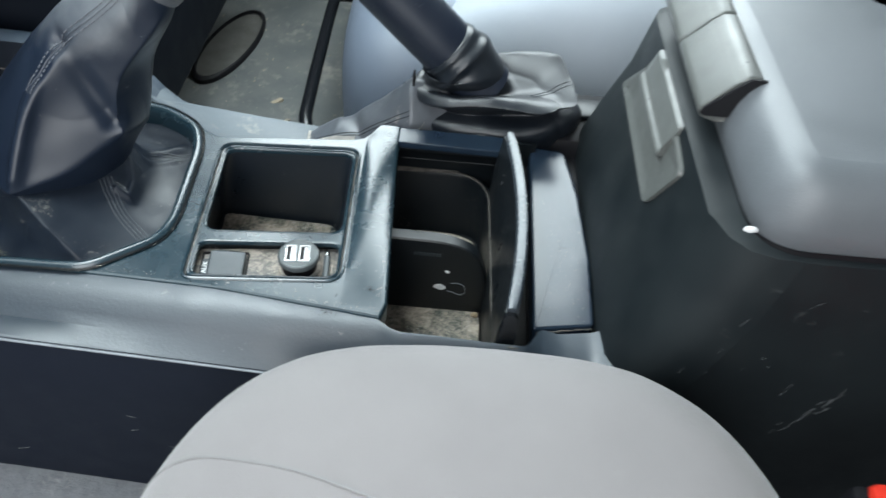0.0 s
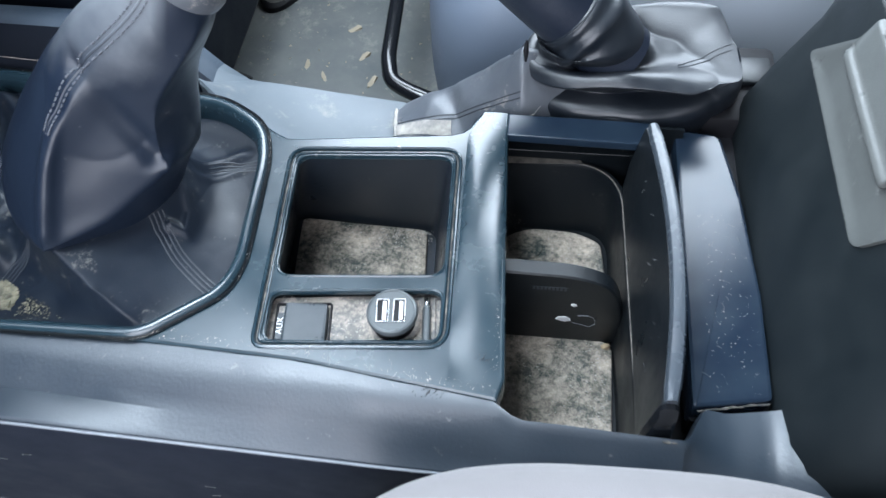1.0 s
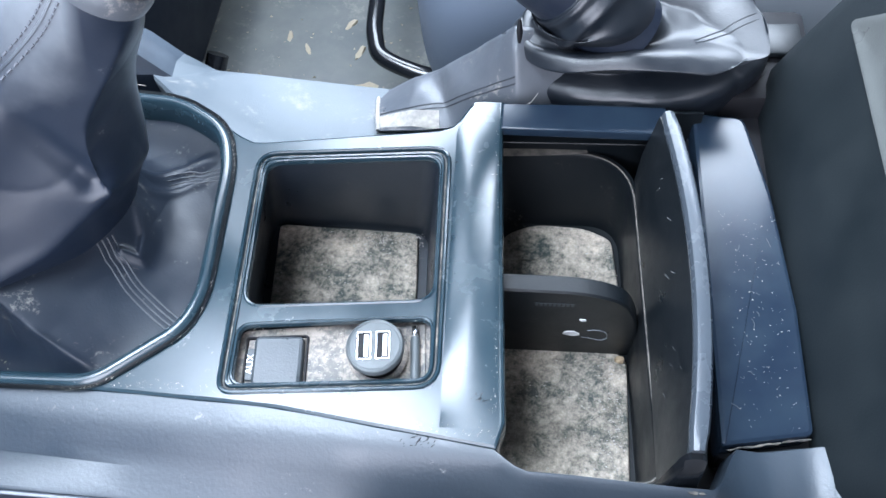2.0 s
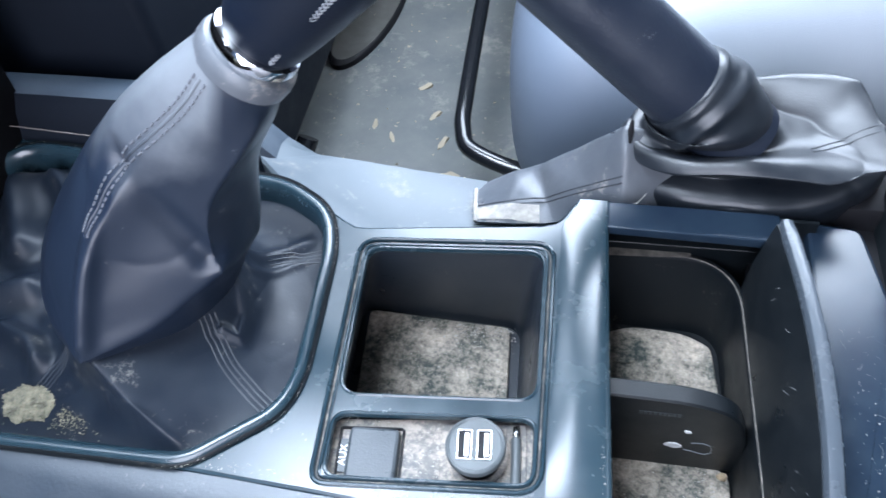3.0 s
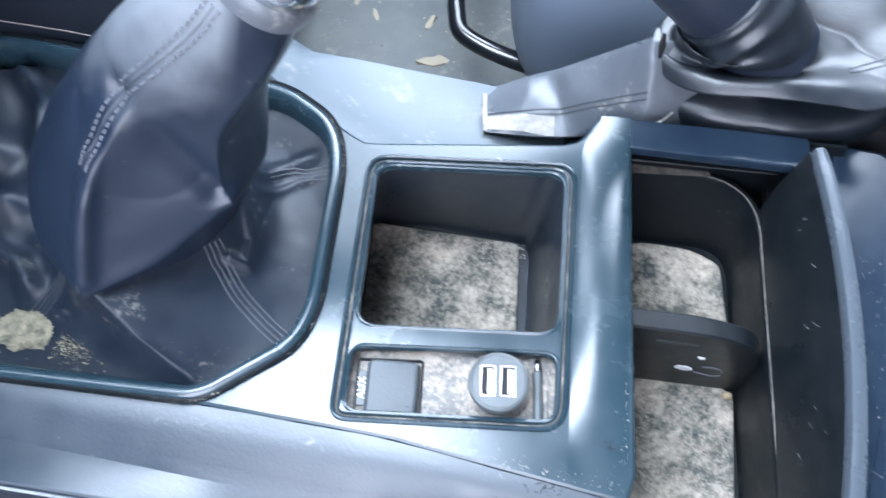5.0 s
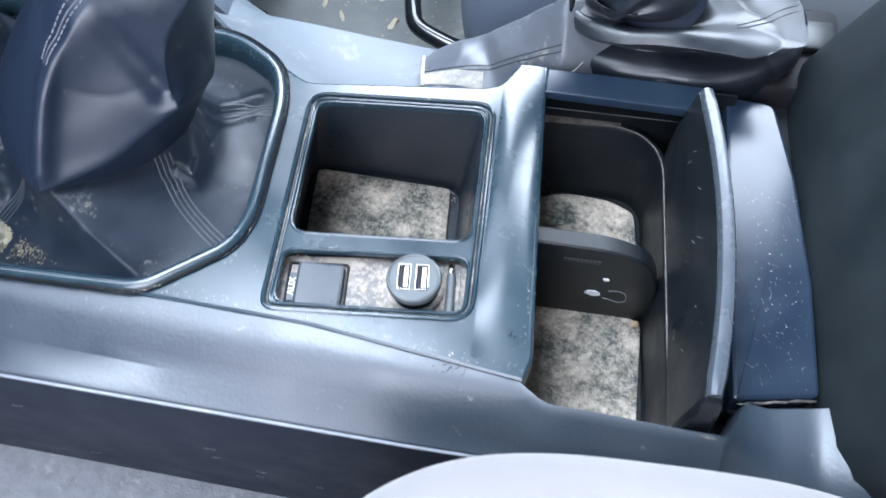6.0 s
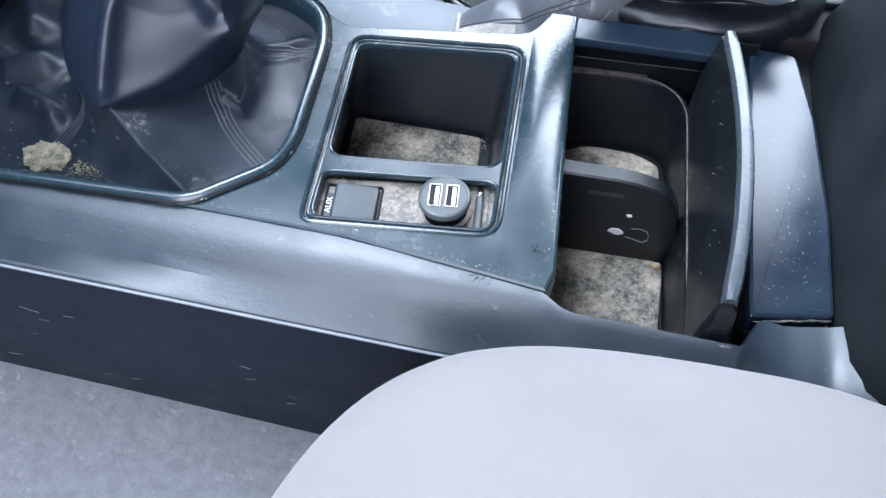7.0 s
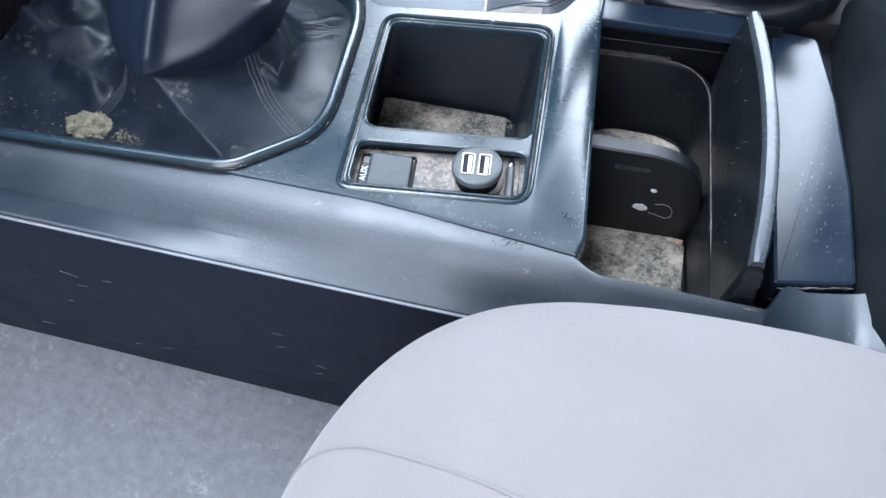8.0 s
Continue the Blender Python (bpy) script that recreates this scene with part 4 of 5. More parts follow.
def gear_lever():
    g = thing("gear_lever", "gear lever with a creased black leather boot and dark leather knob", "gear lever")
    u = Vector((1, 0, 0)) - AXIS * AXIS.x
    u.normalize()
    v = AXIS.cross(u)
    # columns of the cage: front corner, front, fold tip, side, rear corner, rear, far corner, dash side, near corner, near
    rim = [(-0.106, -0.0760, 0.2915), (-0.0870, -0.0610, 0.2915), (-0.0670, -0.0300, 0.2905), (-0.0690, 0.0400, 0.2905), (-0.0900, 0.0830, 0.2905),
           (-0.170, 0.0985, 0.2905), (-0.300, 0.1100, 0.2905), (-0.300, 0.0150, 0.2905), (-0.300, -0.0790, 0.2905), (-0.190, -0.0775, 0.2905)]
    flat = [(-0.114, -0.0715, 0.3015), (-0.0940, -0.0520, 0.2990), (-0.0780, -0.0220, 0.2945), (-0.0770, 0.0330, 0.2890), (-0.0970, 0.0690, 0.2870),
            (-0.155, 0.0850, 0.2870), (-0.232, 0.0780, 0.2900), (-0.250, 0.0120, 0.2890), (-0.220, -0.0560, 0.2850), (-0.165, -0.0690, 0.2860)]
    foot = [(-0.132, -0.0640, 0.3170), (-0.1060, -0.0370, 0.3090), (-0.0930, -0.0080, 0.3020), (-0.0920, 0.0250, 0.2960), (-0.1100, 0.0520, 0.2950),
            (-0.150, 0.0640, 0.2960), (-0.190, 0.0520, 0.2990), (-0.212, 0.0100, 0.2980), (-0.196, -0.0360, 0.2950), (-0.162, -0.0540, 0.2990)]
    tuck = [(-0.1535, -0.0500, 0.3330), (-0.1200, -0.0200, 0.3200), (-0.1050, 0.0000, 0.3220), (-0.1020, 0.0240, 0.3180), (-0.1150, 0.0450, 0.3220),
            (-0.150, 0.0560, 0.3240), (-0.185, 0.0460, 0.3240), (-0.200, 0.0080, 0.3220), (-0.190, -0.0270, 0.3160), (-0.172, -0.0430, 0.3220)]
    hem = [(-0.1560, -0.0530, 0.3365), (-0.1220, -0.0340, 0.3430), (-0.0890, -0.0100, 0.3620), (-0.0850, 0.0270, 0.3470), (-0.1030, 0.0540, 0.3460),
           (-0.150, 0.0690, 0.3460), (-0.197, 0.0560, 0.3460), (-0.215, 0.0100, 0.3420), (-0.202, -0.0240, 0.3330), (-0.176, -0.0410, 0.3330)]
    waist = [(-0.1440, -0.0260, 0.3900), (-0.1240, -0.0085, 0.3990), (-0.0925, -0.0035, 0.3965), (-0.0720, 0.0350, 0.4020), (-0.0860, 0.0580, 0.4000),
             (-0.120, 0.0590, 0.4000), (-0.156, 0.0480, 0.4000), (-0.173, 0.0200, 0.3950), (-0.168, 0.0000, 0.3880), (-0.159, -0.0120, 0.3880)]
    neck = [(-0.1010, 0.0055, 0.4360), (-0.0870, 0.0010, 0.4270), (-0.0650, 0.0070, 0.4240), (-0.0515, 0.0310, 0.4270), (-0.0620, 0.0500, 0.4340),
            (-0.086, 0.0560, 0.4440), (-0.107, 0.0480, 0.4470), (-0.117, 0.0290, 0.4460), (-0.120, 0.0140, 0.4440), (-0.110, 0.0085, 0.4405)]
    rim = [p + Vector((p[0] + 0.16, p[1], 0)).normalized() * 0.012 for p in (Vector(q) for q in rim)]
    collar, under = [], []
    for p in neck:
        d = Vector(p) - (COLLAR - AXIS * 0.035)
        a = math.atan2(d.dot(v), d.dot(u))
        spoke = u * math.cos(a) + v * math.sin(a)
        collar.append(COLLAR + spoke * 0.0208)
        under.append(COLLAR - AXIS * 0.008 + spoke * 0.0222)
    sharp = [(0, 0, 1, 0, 0.9), (0, 1, 1, 1, 0.35), (1, 0, 1, 1, 0.95), (1, 1, 1, 2, 0.95), (1, 0, 1, 9, 0.6), (1, 2, 1, 3, 0.85), (1, 3, 1, 4, 0.6),
             (1, 0, 2, 0, 1.0), (1, 2, 2, 2, 1.0), (2, 2, 3, 2, 0.95), (3, 2, 4, 2, 0.5), (1, 3, 2, 3, 0.4), (1, 8, 2, 8, 0.6), (2, 0, 3, 0, 0.5), (1, 9, 2, 9, 0.3)]
    bm = caged([tuck, hem, waist, neck, under, collar], sharp, 5, "boot_cage")

    def slack(p):
        return sstep(0.330, 0.350, p.z) * sstep(0.465, 0.445, p.z)
    crumple(bm, 0.0013, 17, 0.0006, slack)
    tip, cross = Vector((-0.090, -0.0095, 0.362)), Vector((-0.119, 0.002, 0.420))
    dent = Vector((-0.1240, 0.0040, 0.4330))
    for w in bm.verts:                                      # pulled crease from the fold tip to the seam, and the pinch beside the seam
        for a, b, depth, wide in ((tip, cross, 0.0045, 0.0070), (cross, dent, 0.0022, 0.0034), (Vector((-0.1555, -0.0520, 0.337)), Vector((-0.137, -0.017, 0.403)), -0.0030, 0.0050)):
            e = b - a
            t = min(max((w.co - a).dot(e) / e.length_squared, 0.0), 1.0)
            d = (w.co - a - e * t).length
            w.co -= w.normal * depth * math.exp(-(d / wide) ** 2) * sstep(0.0, 0.15, t)
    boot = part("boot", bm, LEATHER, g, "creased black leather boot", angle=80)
    # folds of the loose leather in the recess: line, height, width
    folds = [([(-0.110, 0.018), (-0.101, 0.012), (-0.096, -0.002), (-0.096, -0.014), (-0.103, -0.014)], 0.0050, 0.0032),
             ([(-0.110, 0.036), (-0.097, 0.052), (-0.078, 0.066)], 0.0050, 0.0052), ([(-0.101, 0.028), (-0.089, 0.044), (-0.074, 0.054)], 0.0022, 0.0030),
             ([(-0.296, 0.092), (-0.278, 0.066), (-0.262, 0.040)], 0.0150, 0.0100), ([(-0.268, 0.100), (-0.245, 0.075), (-0.236, 0.050)], 0.0120, 0.0070),
             ([(-0.290, 0.020), (-0.262, 0.004), (-0.240, 0.010)], 0.0130, 0.0090), ([(-0.240, -0.018), (-0.222, -0.024), (-0.212, -0.034)], 0.0130, 0.0065),
             ([(-0.150, -0.058), (-0.132, -0.064), (-0.108, -0.075)], 0.0030, 0.0022)]

    def fold_height(p):
        total = 0.0
        for line, h, wide in folds:
            d = 1.0
            for q0, q1 in zip(line, line[1:]):
                q0, q1 = Vector(q0), Vector(q1)
                e = q1 - q0
                t = min(max((p - q0).dot(e) / e.length_squared, 0.0), 1.0)
                d = min(d, (p - q0 - e * t).length)
            total += h * math.exp(-(d / wide) ** 2)
        return total

    sharp = [(0, 0, 1, 0, 0.5), (1, 0, 2, 0, 0.9), (2, 0, 3, 0, 0.9), (3, 0, 3, 1, 0.4), (3, 0, 3, 9, 0.4), (0, 1, 1, 1, 0.3)]
    bm = caged([rim, flat, foot, tuck], sharp, 5, "skirt_cage")
    for w in bm.verts:
        p = w.co.to_2d()
        edge = min((p - q).length for q in edge_points(BOOT_LOOP))
        k = sstep(0.0, 0.014, edge) * sstep(0.330, 0.312, w.co.z)
        panel = sstep(-0.145, -0.125, p.x) * sstep(0.012, -0.004, p.y)
        w.co.z += k * (fold_height(p) + (1 - 0.75 * panel) * (0.0030 + 0.003 * sstep(-0.18, -0.24, p.x)) * noise.noise((p.x * 30, p.y * 24, 2.0)) * lerp(0.4, 1.0, sstep(-0.16, -0.22, p.x)))
    bm.normal_update()
    crumple(bm, 0.0004, 40, 0.0003, lambda p: sstep(0.325, 0.31, p.z))
    skirt = part("boot_skirt", bm, SKIRT, g, "dull dusty skirt of the boot", angle=80)

    bpy.context.view_layer.update()

    def laid(guide, shift, lift, steps=8, host=boot):
        """A line on the leather beside a guide line."""
        line = curved(guide, steps)
        out = []
        for k, p in enumerate(line):
            _, q, m, _ = host.closest_point_on_mesh(p)
            d = (line[min(k + 1, len(line) - 1)] - line[max(k - 1, 0)]).normalized()
            _, q, m, _ = host.closest_point_on_mesh(q + d.cross(m).normalized() * shift)
            out.append(q + m * lift)
        return out

    def stitches(guide, shift, mat, label):
        line = laid(guide, shift, 0.0003, 10)
        bm = bmesh.new()
        for k in range(0, len(line) - 2, 2):
            one = tube([line[k], line[k + 1].lerp(line[k + 2], 0.2)], 0.0005, 5)
            me = bpy.data.meshes.new("stitch")
            one.to_mesh(me)
            one.free()
            bm.from_mesh(me)
            bpy.data.meshes.remove(me)
        part("stitching", bm, mat, boot, label)

    # double stitch down from the collar, and the seams of the skirt
    main = [(-0.0735, 0.0135, 0.4600), (-0.0850, 0.0105, 0.4480), (-0.1000, 0.0065, 0.4360), (-0.1170, 0.0020, 0.4220), (-0.1280, -0.0080, 0.4120), (-0.1370, -0.0170, 0.4030), (-0.1400, -0.0210, 0.3980)]
    for d in (-0.0028, 0.0028):
        stitches(main, d, DARK_THREAD, "row of grey stitches")
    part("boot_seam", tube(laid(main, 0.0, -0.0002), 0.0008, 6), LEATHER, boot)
    near = [(-0.1155, -0.0080, 0.3160), (-0.1080, -0.0180, 0.3100), (-0.0980, -0.0285, 0.3060), (-0.0840, -0.0390, 0.3010), (-0.0700, -0.0480, 0.2950)]
    far = [(-0.1040, 0.0400, 0.2960), (-0.0900, 0.0490, 0.2930), (-0.0730, 0.0550, 0.2910)]
    side = [(-0.1970, -0.0300, 0.3200), (-0.2010, -0.0400, 0.3020), (-0.2080, -0.0500, 0.2960), (-0.2200, -0.0580, 0.2940)]
    for guide in (near, far, side):
        for d in (-0.0042, -0.0014, 0.0014, 0.0042):
            part("skirt_welt", tube(laid(guide, d, -0.0003, 8, skirt), 0.0006, 6), WELT, skirt)
    # chrome ring and knob
    def at(h, r, count=40):
        return [COLLAR + AXIS * h + (u * math.cos(a) + v * math.sin(a)) * r for a in (2 * math.pi * k / count for k in range(count))]
    part("cuff", loft([at(-0.005, 0.0209), at(-0.001, 0.0213), at(0.0025, 0.0210), at(0.0042, 0.0201), at(0.005, 0.0180)]), WORN, g, "worn grey upper cuff")
    part("chrome_ring", loft([at(0.003, 0.0170), at(0.004, 0.0184), at(0.006, 0.0188), at(0.009, 0.0188), at(0.0105, 0.0184), at(0.0115, 0.0165)]), CHROME, g, "polished chrome ring")
    knob = part("knob", loft([at(0.011, 0.0160), at(0.013, 0.0175), at(0.022, 0.0200), at(0.040, 0.0240), at(0.060, 0.0275), at(0.080, 0.0285), at(0.098, 0.0265), at(0.110, 0.0200), at(0.114, 0.0100)], cap_end=True),
                KNOB, g, "dark blue-black leather knob")
    for a in (radians(-58), radians(122)):
        bm = bmesh.new()
        for k in range(44):
            h = lerp(0.014, 0.100, k / 43)
            r = 0.0180 + 0.0108 * sstep(0.008, 0.072, h) - 0.003 * sstep(0.085, 0.100, h)
            for side in (-1, 1):
                p = COLLAR + AXIS * h + (u * math.cos(a) + v * math.sin(a)) * r
                q = COLLAR + AXIS * (h + 0.0016) + (u * math.cos(a + 0.045 * side) + v * math.sin(a + 0.045 * side)) * (r + 0.0003)
                one = tube([p, q], 0.0005, 5)
                me = bpy.data.meshes.new("stitch")
                one.to_mesh(me)
                one.free()
                bm.from_mesh(me)
                bpy.data.meshes.remove(me)
        part("knob_stitching", bm, THREAD, knob, "pale cross stitching")


gear_lever()


# ---------------------------------------------------------------- handbrake
def handbrake():
    h = thing("handbrake", "raised handbrake lever with a crumpled grey leather boot", "handbrake")
    base, tip = Vector((0.124, 0.137, 0.360)), Vector((-0.014, 0.141, 0.492))
    d = (tip - base).normalized()
    path = [base - d * 0.05, base, base + d * 0.03, base + d * 0.10, base + d * 0.17, tip]
    part("grip", tube(path, [0.0235, 0.0242, 0.0240, 0.0230, 0.0226, 0.0205], 32), KNOB_GREY, h, "smooth dark grip")
    e1 = Vector((1, 0, 0)) - d * d.x
    e1.normalize()
    e2 = d.cross(e1)
    # rings of the slack boot from the console up: centre, half length, half width, height, rise to the rear
    levels = [((0.168, 0.150), 0.080, 0.045, 0.262, 0.000), ((0.168, 0.147), 0.084, 0.048, 0.291, 0.004), ((0.166, 0.144), 0.080, 0.046, 0.306, 0.006),
              ((0.158, 0.148), 0.060, 0.030, 0.309, 0.004), ((0.161, 0.141), 0.076, 0.042, 0.329, 0.013), ((0.156, 0.140), 0.064, 0.033, 0.339, 0.012),
              ((0.143, 0.142), 0.036, 0.020, 0.322, -0.002), ((0.138, 0.137), 0.038, 0.034, 0.347, 0.000)]
    n = 12
    rng = random.Random(31)
    rows = []
    for k, (c, a, b, z, rise) in enumerate(levels):
        row = []
        for i in range(n):
            t = 2 * math.pi * i / n
            f = 1 + rng.uniform(-0.035, 0.035) * (k > 0)
            row.append(Vector((c[0] + a * f * math.cos(t), c[1] + b * f * math.sin(t), z + rise * math.cos(t) + rng.uniform(-0.0012, 0.0012) * (k > 0))))
        rows.append(row)
    for r, c, move in ((4, 0, (-0.002, 0.0, 0.005)), (4, 1, (0.0, 0.005, 0.008)), (4, 2, (0.004, 0.004, 0.010)), (5, 1, (-0.004, 0.002, -0.004)), (5, 0, (-0.016, 0.0, -0.026)),
                       (5, 11, (-0.010, 0.006, -0.024)), (5, 10, (-0.004, 0.004, -0.006)), (3, 10, (0.0, 0.006, -0.004)), (4, 10, (0.006, -0.004, -0.008)),
                       (4, 11, (0.006, -0.010, -0.006)), (4, 9, (-0.004, 0.0, 0.004)), (2, 11, (0.004, -0.004, 0.006)), (3, 11, (0.006, -0.002, 0.002))):
        rows[r][c] += Vector(move)                          # the dish at the rear with its rim, and the kink in the long fold
    for off, r in ((0.021, 0.0280), (0.014, 0.0330), (0.007, 0.0272), (0.001, 0.0288), (-0.003, 0.0250)):     # two rolls under the grip
        rows.append([base - d * off * (1 + 0.25 * math.sin(2 * t + 1)) + (e1 * math.cos(t) + e2 * math.sin(t)) * r for t in (2 * math.pi * i / n for i in range(n))])
    sharp = [(4, i, 4, i + 1, 0.6 if i in (7, 8, 9, 10, 11) else 0.2) for i in range(n)] + [(7, i, 7, i + 1, 0.3) for i in range(n)]
    sharp += [(4, 11, 5, 11, 0.8), (3, 11, 4, 11, 0.7), (4, 1, 5, 1, 0.6), (4, 10, 3, 10, 0.5), (5, 10, 4, 10, 0.5), (3, 9, 3, 10, 0.7), (3, 8, 3, 9, 0.7), (3, 7, 3, 8, 0.7), (6, 8, 6, 9, 0.7), (6, 9, 6, 10, 0.7), (1, 0, 2, 0, 0.5)]
    bm = caged(rows, sharp, 4, "brake_cage")
    crumple(bm, 0.0013, 26, 0.0016, lambda p: sstep(0.27, 0.30, p.z) * sstep(0.362, 0.345, p.z))
    boot = part("boot", bm, CRUMPLED, h, "crumpled worn leather boot", angle=80)
    for y, z in ((0.006, 0.0), (0.010, 0.0)):             # twin seam over the rear of the boot
        line = []
        for k in range(15):
            hit, q, m, _ = boot.ray_cast(Vector((lerp(0.196, 0.238, k / 14), 0.118 + y + 0.010 * math.sin(1.6 * k / 14), 0.42)), Vector((0, 0, -1)))
            if hit:
                line.append(q + m * 0.0001)
        part("boot_seam", tube(line, 0.0004, 5), HEM_DARK, boot)

    def circle(off, r):
        return [base + d * off + (e1 * math.cos(a) + e2 * math.sin(a)) * r for a in (2 * math.pi * k / 40 for k in range(40))]
    part("grip_ring", loft([circle(-0.003, 0.0250), circle(-0.002, 0.0257), circle(0.0, 0.0259), circle(0.0015, 0.0255), circle(0.002, 0.0238)]), CRUMPLED, h, "creased upper hem")
    # front tongue: a flattened sleeve that climbs from its cut end to the grip
    stations = [(0.000, (0.0085, 0.1130, 0.2600), (0.0040, 0.1500, 0.2530), 0.0035), (0.26, (0.0340, 0.1090, 0.2660), (0.0300, 0.1510, 0.2690), 0.0070),
                (0.40, (0.0520, 0.1070, 0.2710), (0.0490, 0.1500, 0.2800), 0.0040), (0.60, (0.0760, 0.1060, 0.2790), (0.0730, 0.1470, 0.3000), 0.0090),
                (0.78, (0.0980, 0.1050, 0.2860), (0.0960, 0.1380, 0.3270), 0.0120), (1.0, (0.1320, 0.1180, 0.2860), (0.1280, 0.1380, 0.3200), 0.0060)]
    rows = []
    for i in range(49):
        s = i / 48
        k = max(q for q in range(len(stations) - 1) if stations[q][0] <= s)
        (s0, n0, t0, b0), (s1, n1, t1, b1) = stations[k], stations[k + 1]
        f = sstep(0, 1, (s - s0) / (s1 - s0)) * 0.5 + 0.5 * (s - s0) / (s1 - s0)
        near, crest, bulge = Vector(n0).lerp(Vector(n1), f), Vector(t0).lerp(Vector(t1), f), lerp(b0, b1, f)
        out = Vector((0.0, -0.45, 0.9))
        row = [near + Vector((0, 0.010, -0.010)), near + Vector((0, 0.002, -0.004))]
        for j in range(15):
            t = j / 14
            p = near.lerp(crest, t) + out * bulge * math.sin(math.pi * (0.06 + 0.88 * t)) ** 0.8
            p += out * (0.0016 * noise.noise(p * 60) - 0.0010 * (1 - abs(noise.noise(p * 38 + Vector((2, 0, 7))))) ** 8)
            # pulled crease across the sleeve
            p -= out * 0.0050 * math.exp(-((s - 0.34 - 0.14 * (1 - t)) / 0.045) ** 2) * (0.25 + 0.75 * t)
            row.append(p)
        row += [crest + Vector((0, 0.006, -0.006)), crest + Vector((0, 0.012, -0.045))]
        rows.append(row)
    tongue = part("boot_tongue", loft(rows, closed=False), WORN, boot, "worn grey leather tongue with a pale scraped end", angle=80)
    for t in (4.6, 5.6):
        line = [row[2 + int(t)].lerp(row[3 + int(t)], t - int(t)) for row in rows[1:38]]
        part("tongue_seam", tube(line, 0.0005, 5), HEM_DARK, tongue)
    # bare scraped lining along the near side of the cut end
    scrape = []
    for i in range(0, 19):
        wide = 1.0 - sstep(0.22, 0.38, i / 48)
        scrape.append([rows[i][2 + q].lerp(rows[i][3 + q], wide * 0.9) + Vector((0, -0.0003, 0.0005)) for q in (0, 1, 2, 3, 4)])
    part("scraped_lining", loft(scrape, closed=False), HEM, tongue, "scraped pale lining")
    part("tongue_hem", tube([Vector(p) + Vector((-0.0005, 0, 0.0003)) for p in rows[0][2:-2]], 0.0013, 8), HEM, tongue, "scraped pale hem")
    # frayed tip of lining beside the console, and the folded tab under the grip
    tab = []
    for k in range(7):
        t = k / 6
        tab.append(tube_ring(Vector((0.0985, 0.121 + 0.006 * t, 0.331 + 0.012 * t)), Vector((0.2, 0.4, 0.9)), 0.0020 - 0.0011 * abs(2 * t - 1), 10))
    part("folded_tab", loft(tab, cap_start=True, cap_end=True), SLOT, boot, "dark folded tab")
    fray = [(0.103, 0.1015, 0.300), (0.106, 0.1010, 0.303), (0.110, 0.1020, 0.310), (0.107, 0.1030, 0.302), (0.1045, 0.1025, 0.2985)]
    part("frayed_tip", loft([[Vector(q) for q in fray], [Vector(q) + Vector((0.0003, 0.0015, -0.0003)) for q in fray]], cap_start=True, cap_end=True), HEM, boot, "pale frayed lining", smooth=False)
    # plastic base of the lever, behind the boot
    part("base_plate", box(0.205, 0.275, 0.115, 0.190, 0.235, 0.294, 0.006), SLOT, h)
    part("base_clip", box(0.240, 0.268, 0.146, 0.172, 0.2945, 0.2990, 0.002), FLAP_DARK, h, "dark plastic clip")


HEM_DARK = material("dark_seam_thread", (0.030, 0.034, 0.042), 0.6)
CRUMPLED = material("crumpled_dark_leather", (0.008, 0.011, 0.016), 0.37, specular=0.58, tint=(0.022, 0.025, 0.030), tint_scale=35, grain=0.18, grain_scale=750, lumps=0.06, lump_scale=45,
                    dust=(0.22, 0.20, 0.18), dust_scale=110, dust_from=0.72, dust_to=1.0)
KNOB_GREY = material("smooth_dark_grip", (0.010, 0.014, 0.025), 0.36, tint=(0.017, 0.022, 0.034), tint_scale=30, grain=0.35, grain_scale=520, specular=0.5,
                     dust=(0.2, 0.2, 0.21), dust_scale=300, dust_from=0.74, dust_to=0.9)
HEM = material("scraped_hem", (0.40, 0.37, 0.33), 0.8, tint=(0.20, 0.195, 0.19), tint_scale=140, tint_amount=0.9)
handbrake()


# ---------------------------------------------------------------- seats
SEAT_C, SEAT_H, SEAT_M, SEAT_TURN = Vector((0.166, -0.3944, 0.204)), (0.1823, 0.262, 0.158), 6.86, 0.0381
PALE_BLUE = material("pale_blue_seat_cloth", (0.30, 0.325, 0.36), 0.8, tint=(0.27, 0.295, 0.33), tint_scale=9, grain=0.4, grain_scale=1300)
SEAT_PIPE = material("grey_piping", (0.19, 0.185, 0.187), 0.85)


SEAM_PLAN = [(-0.012, -0.256), (-0.002, -0.247), (0.006, -0.2425), (0.014, -0.240), (0.025, -0.239), (0.040, -0.2405), (0.060, -0.243), (0.085, -0.248), (0.13, -0.262), (0.20, -0.29)]


def seat_round(x, y):
    """How far out a place lies on the rounded plan of the driver cushion: 1 at its edge."""
    n = 3.11 if x < 0 else 3.37
    return (abs(x) ** n + abs(y) ** n) ** (1 / n)


def seat_place(x, y, z):
    """From the cushion's own measure (-1 to 1) to the cabin."""
    w = Vector((SEAT_H[0] * x, SEAT_H[1] * y, SEAT_H[2] * z - 0.0285 * SEAT_H[0] * x))
    return SEAT_C + Matrix.Rotation(SEAT_TURN, 3, "Z") @ w


def seat_shape():
    bm = bmesh.new()
    bmesh.ops.create_cube(bm, size=2.0)
    bmesh.ops.subdivide_edges(bm, edges=bm.edges[:], cuts=48, use_grid_fill=True)
    for v in bm.verts:
        c = v.co.copy()
        d = (seat_round(c.x, c.y) ** SEAT_M + abs(c.z) ** SEAT_M) ** (1 / SEAT_M)
        c /= d
        v.co = seat_place(*c) + Vector((0, 0, 0.0012 * noise.noise(c * 3.0) + 0.0005 * noise.noise(c * 9.0)))
    return bm


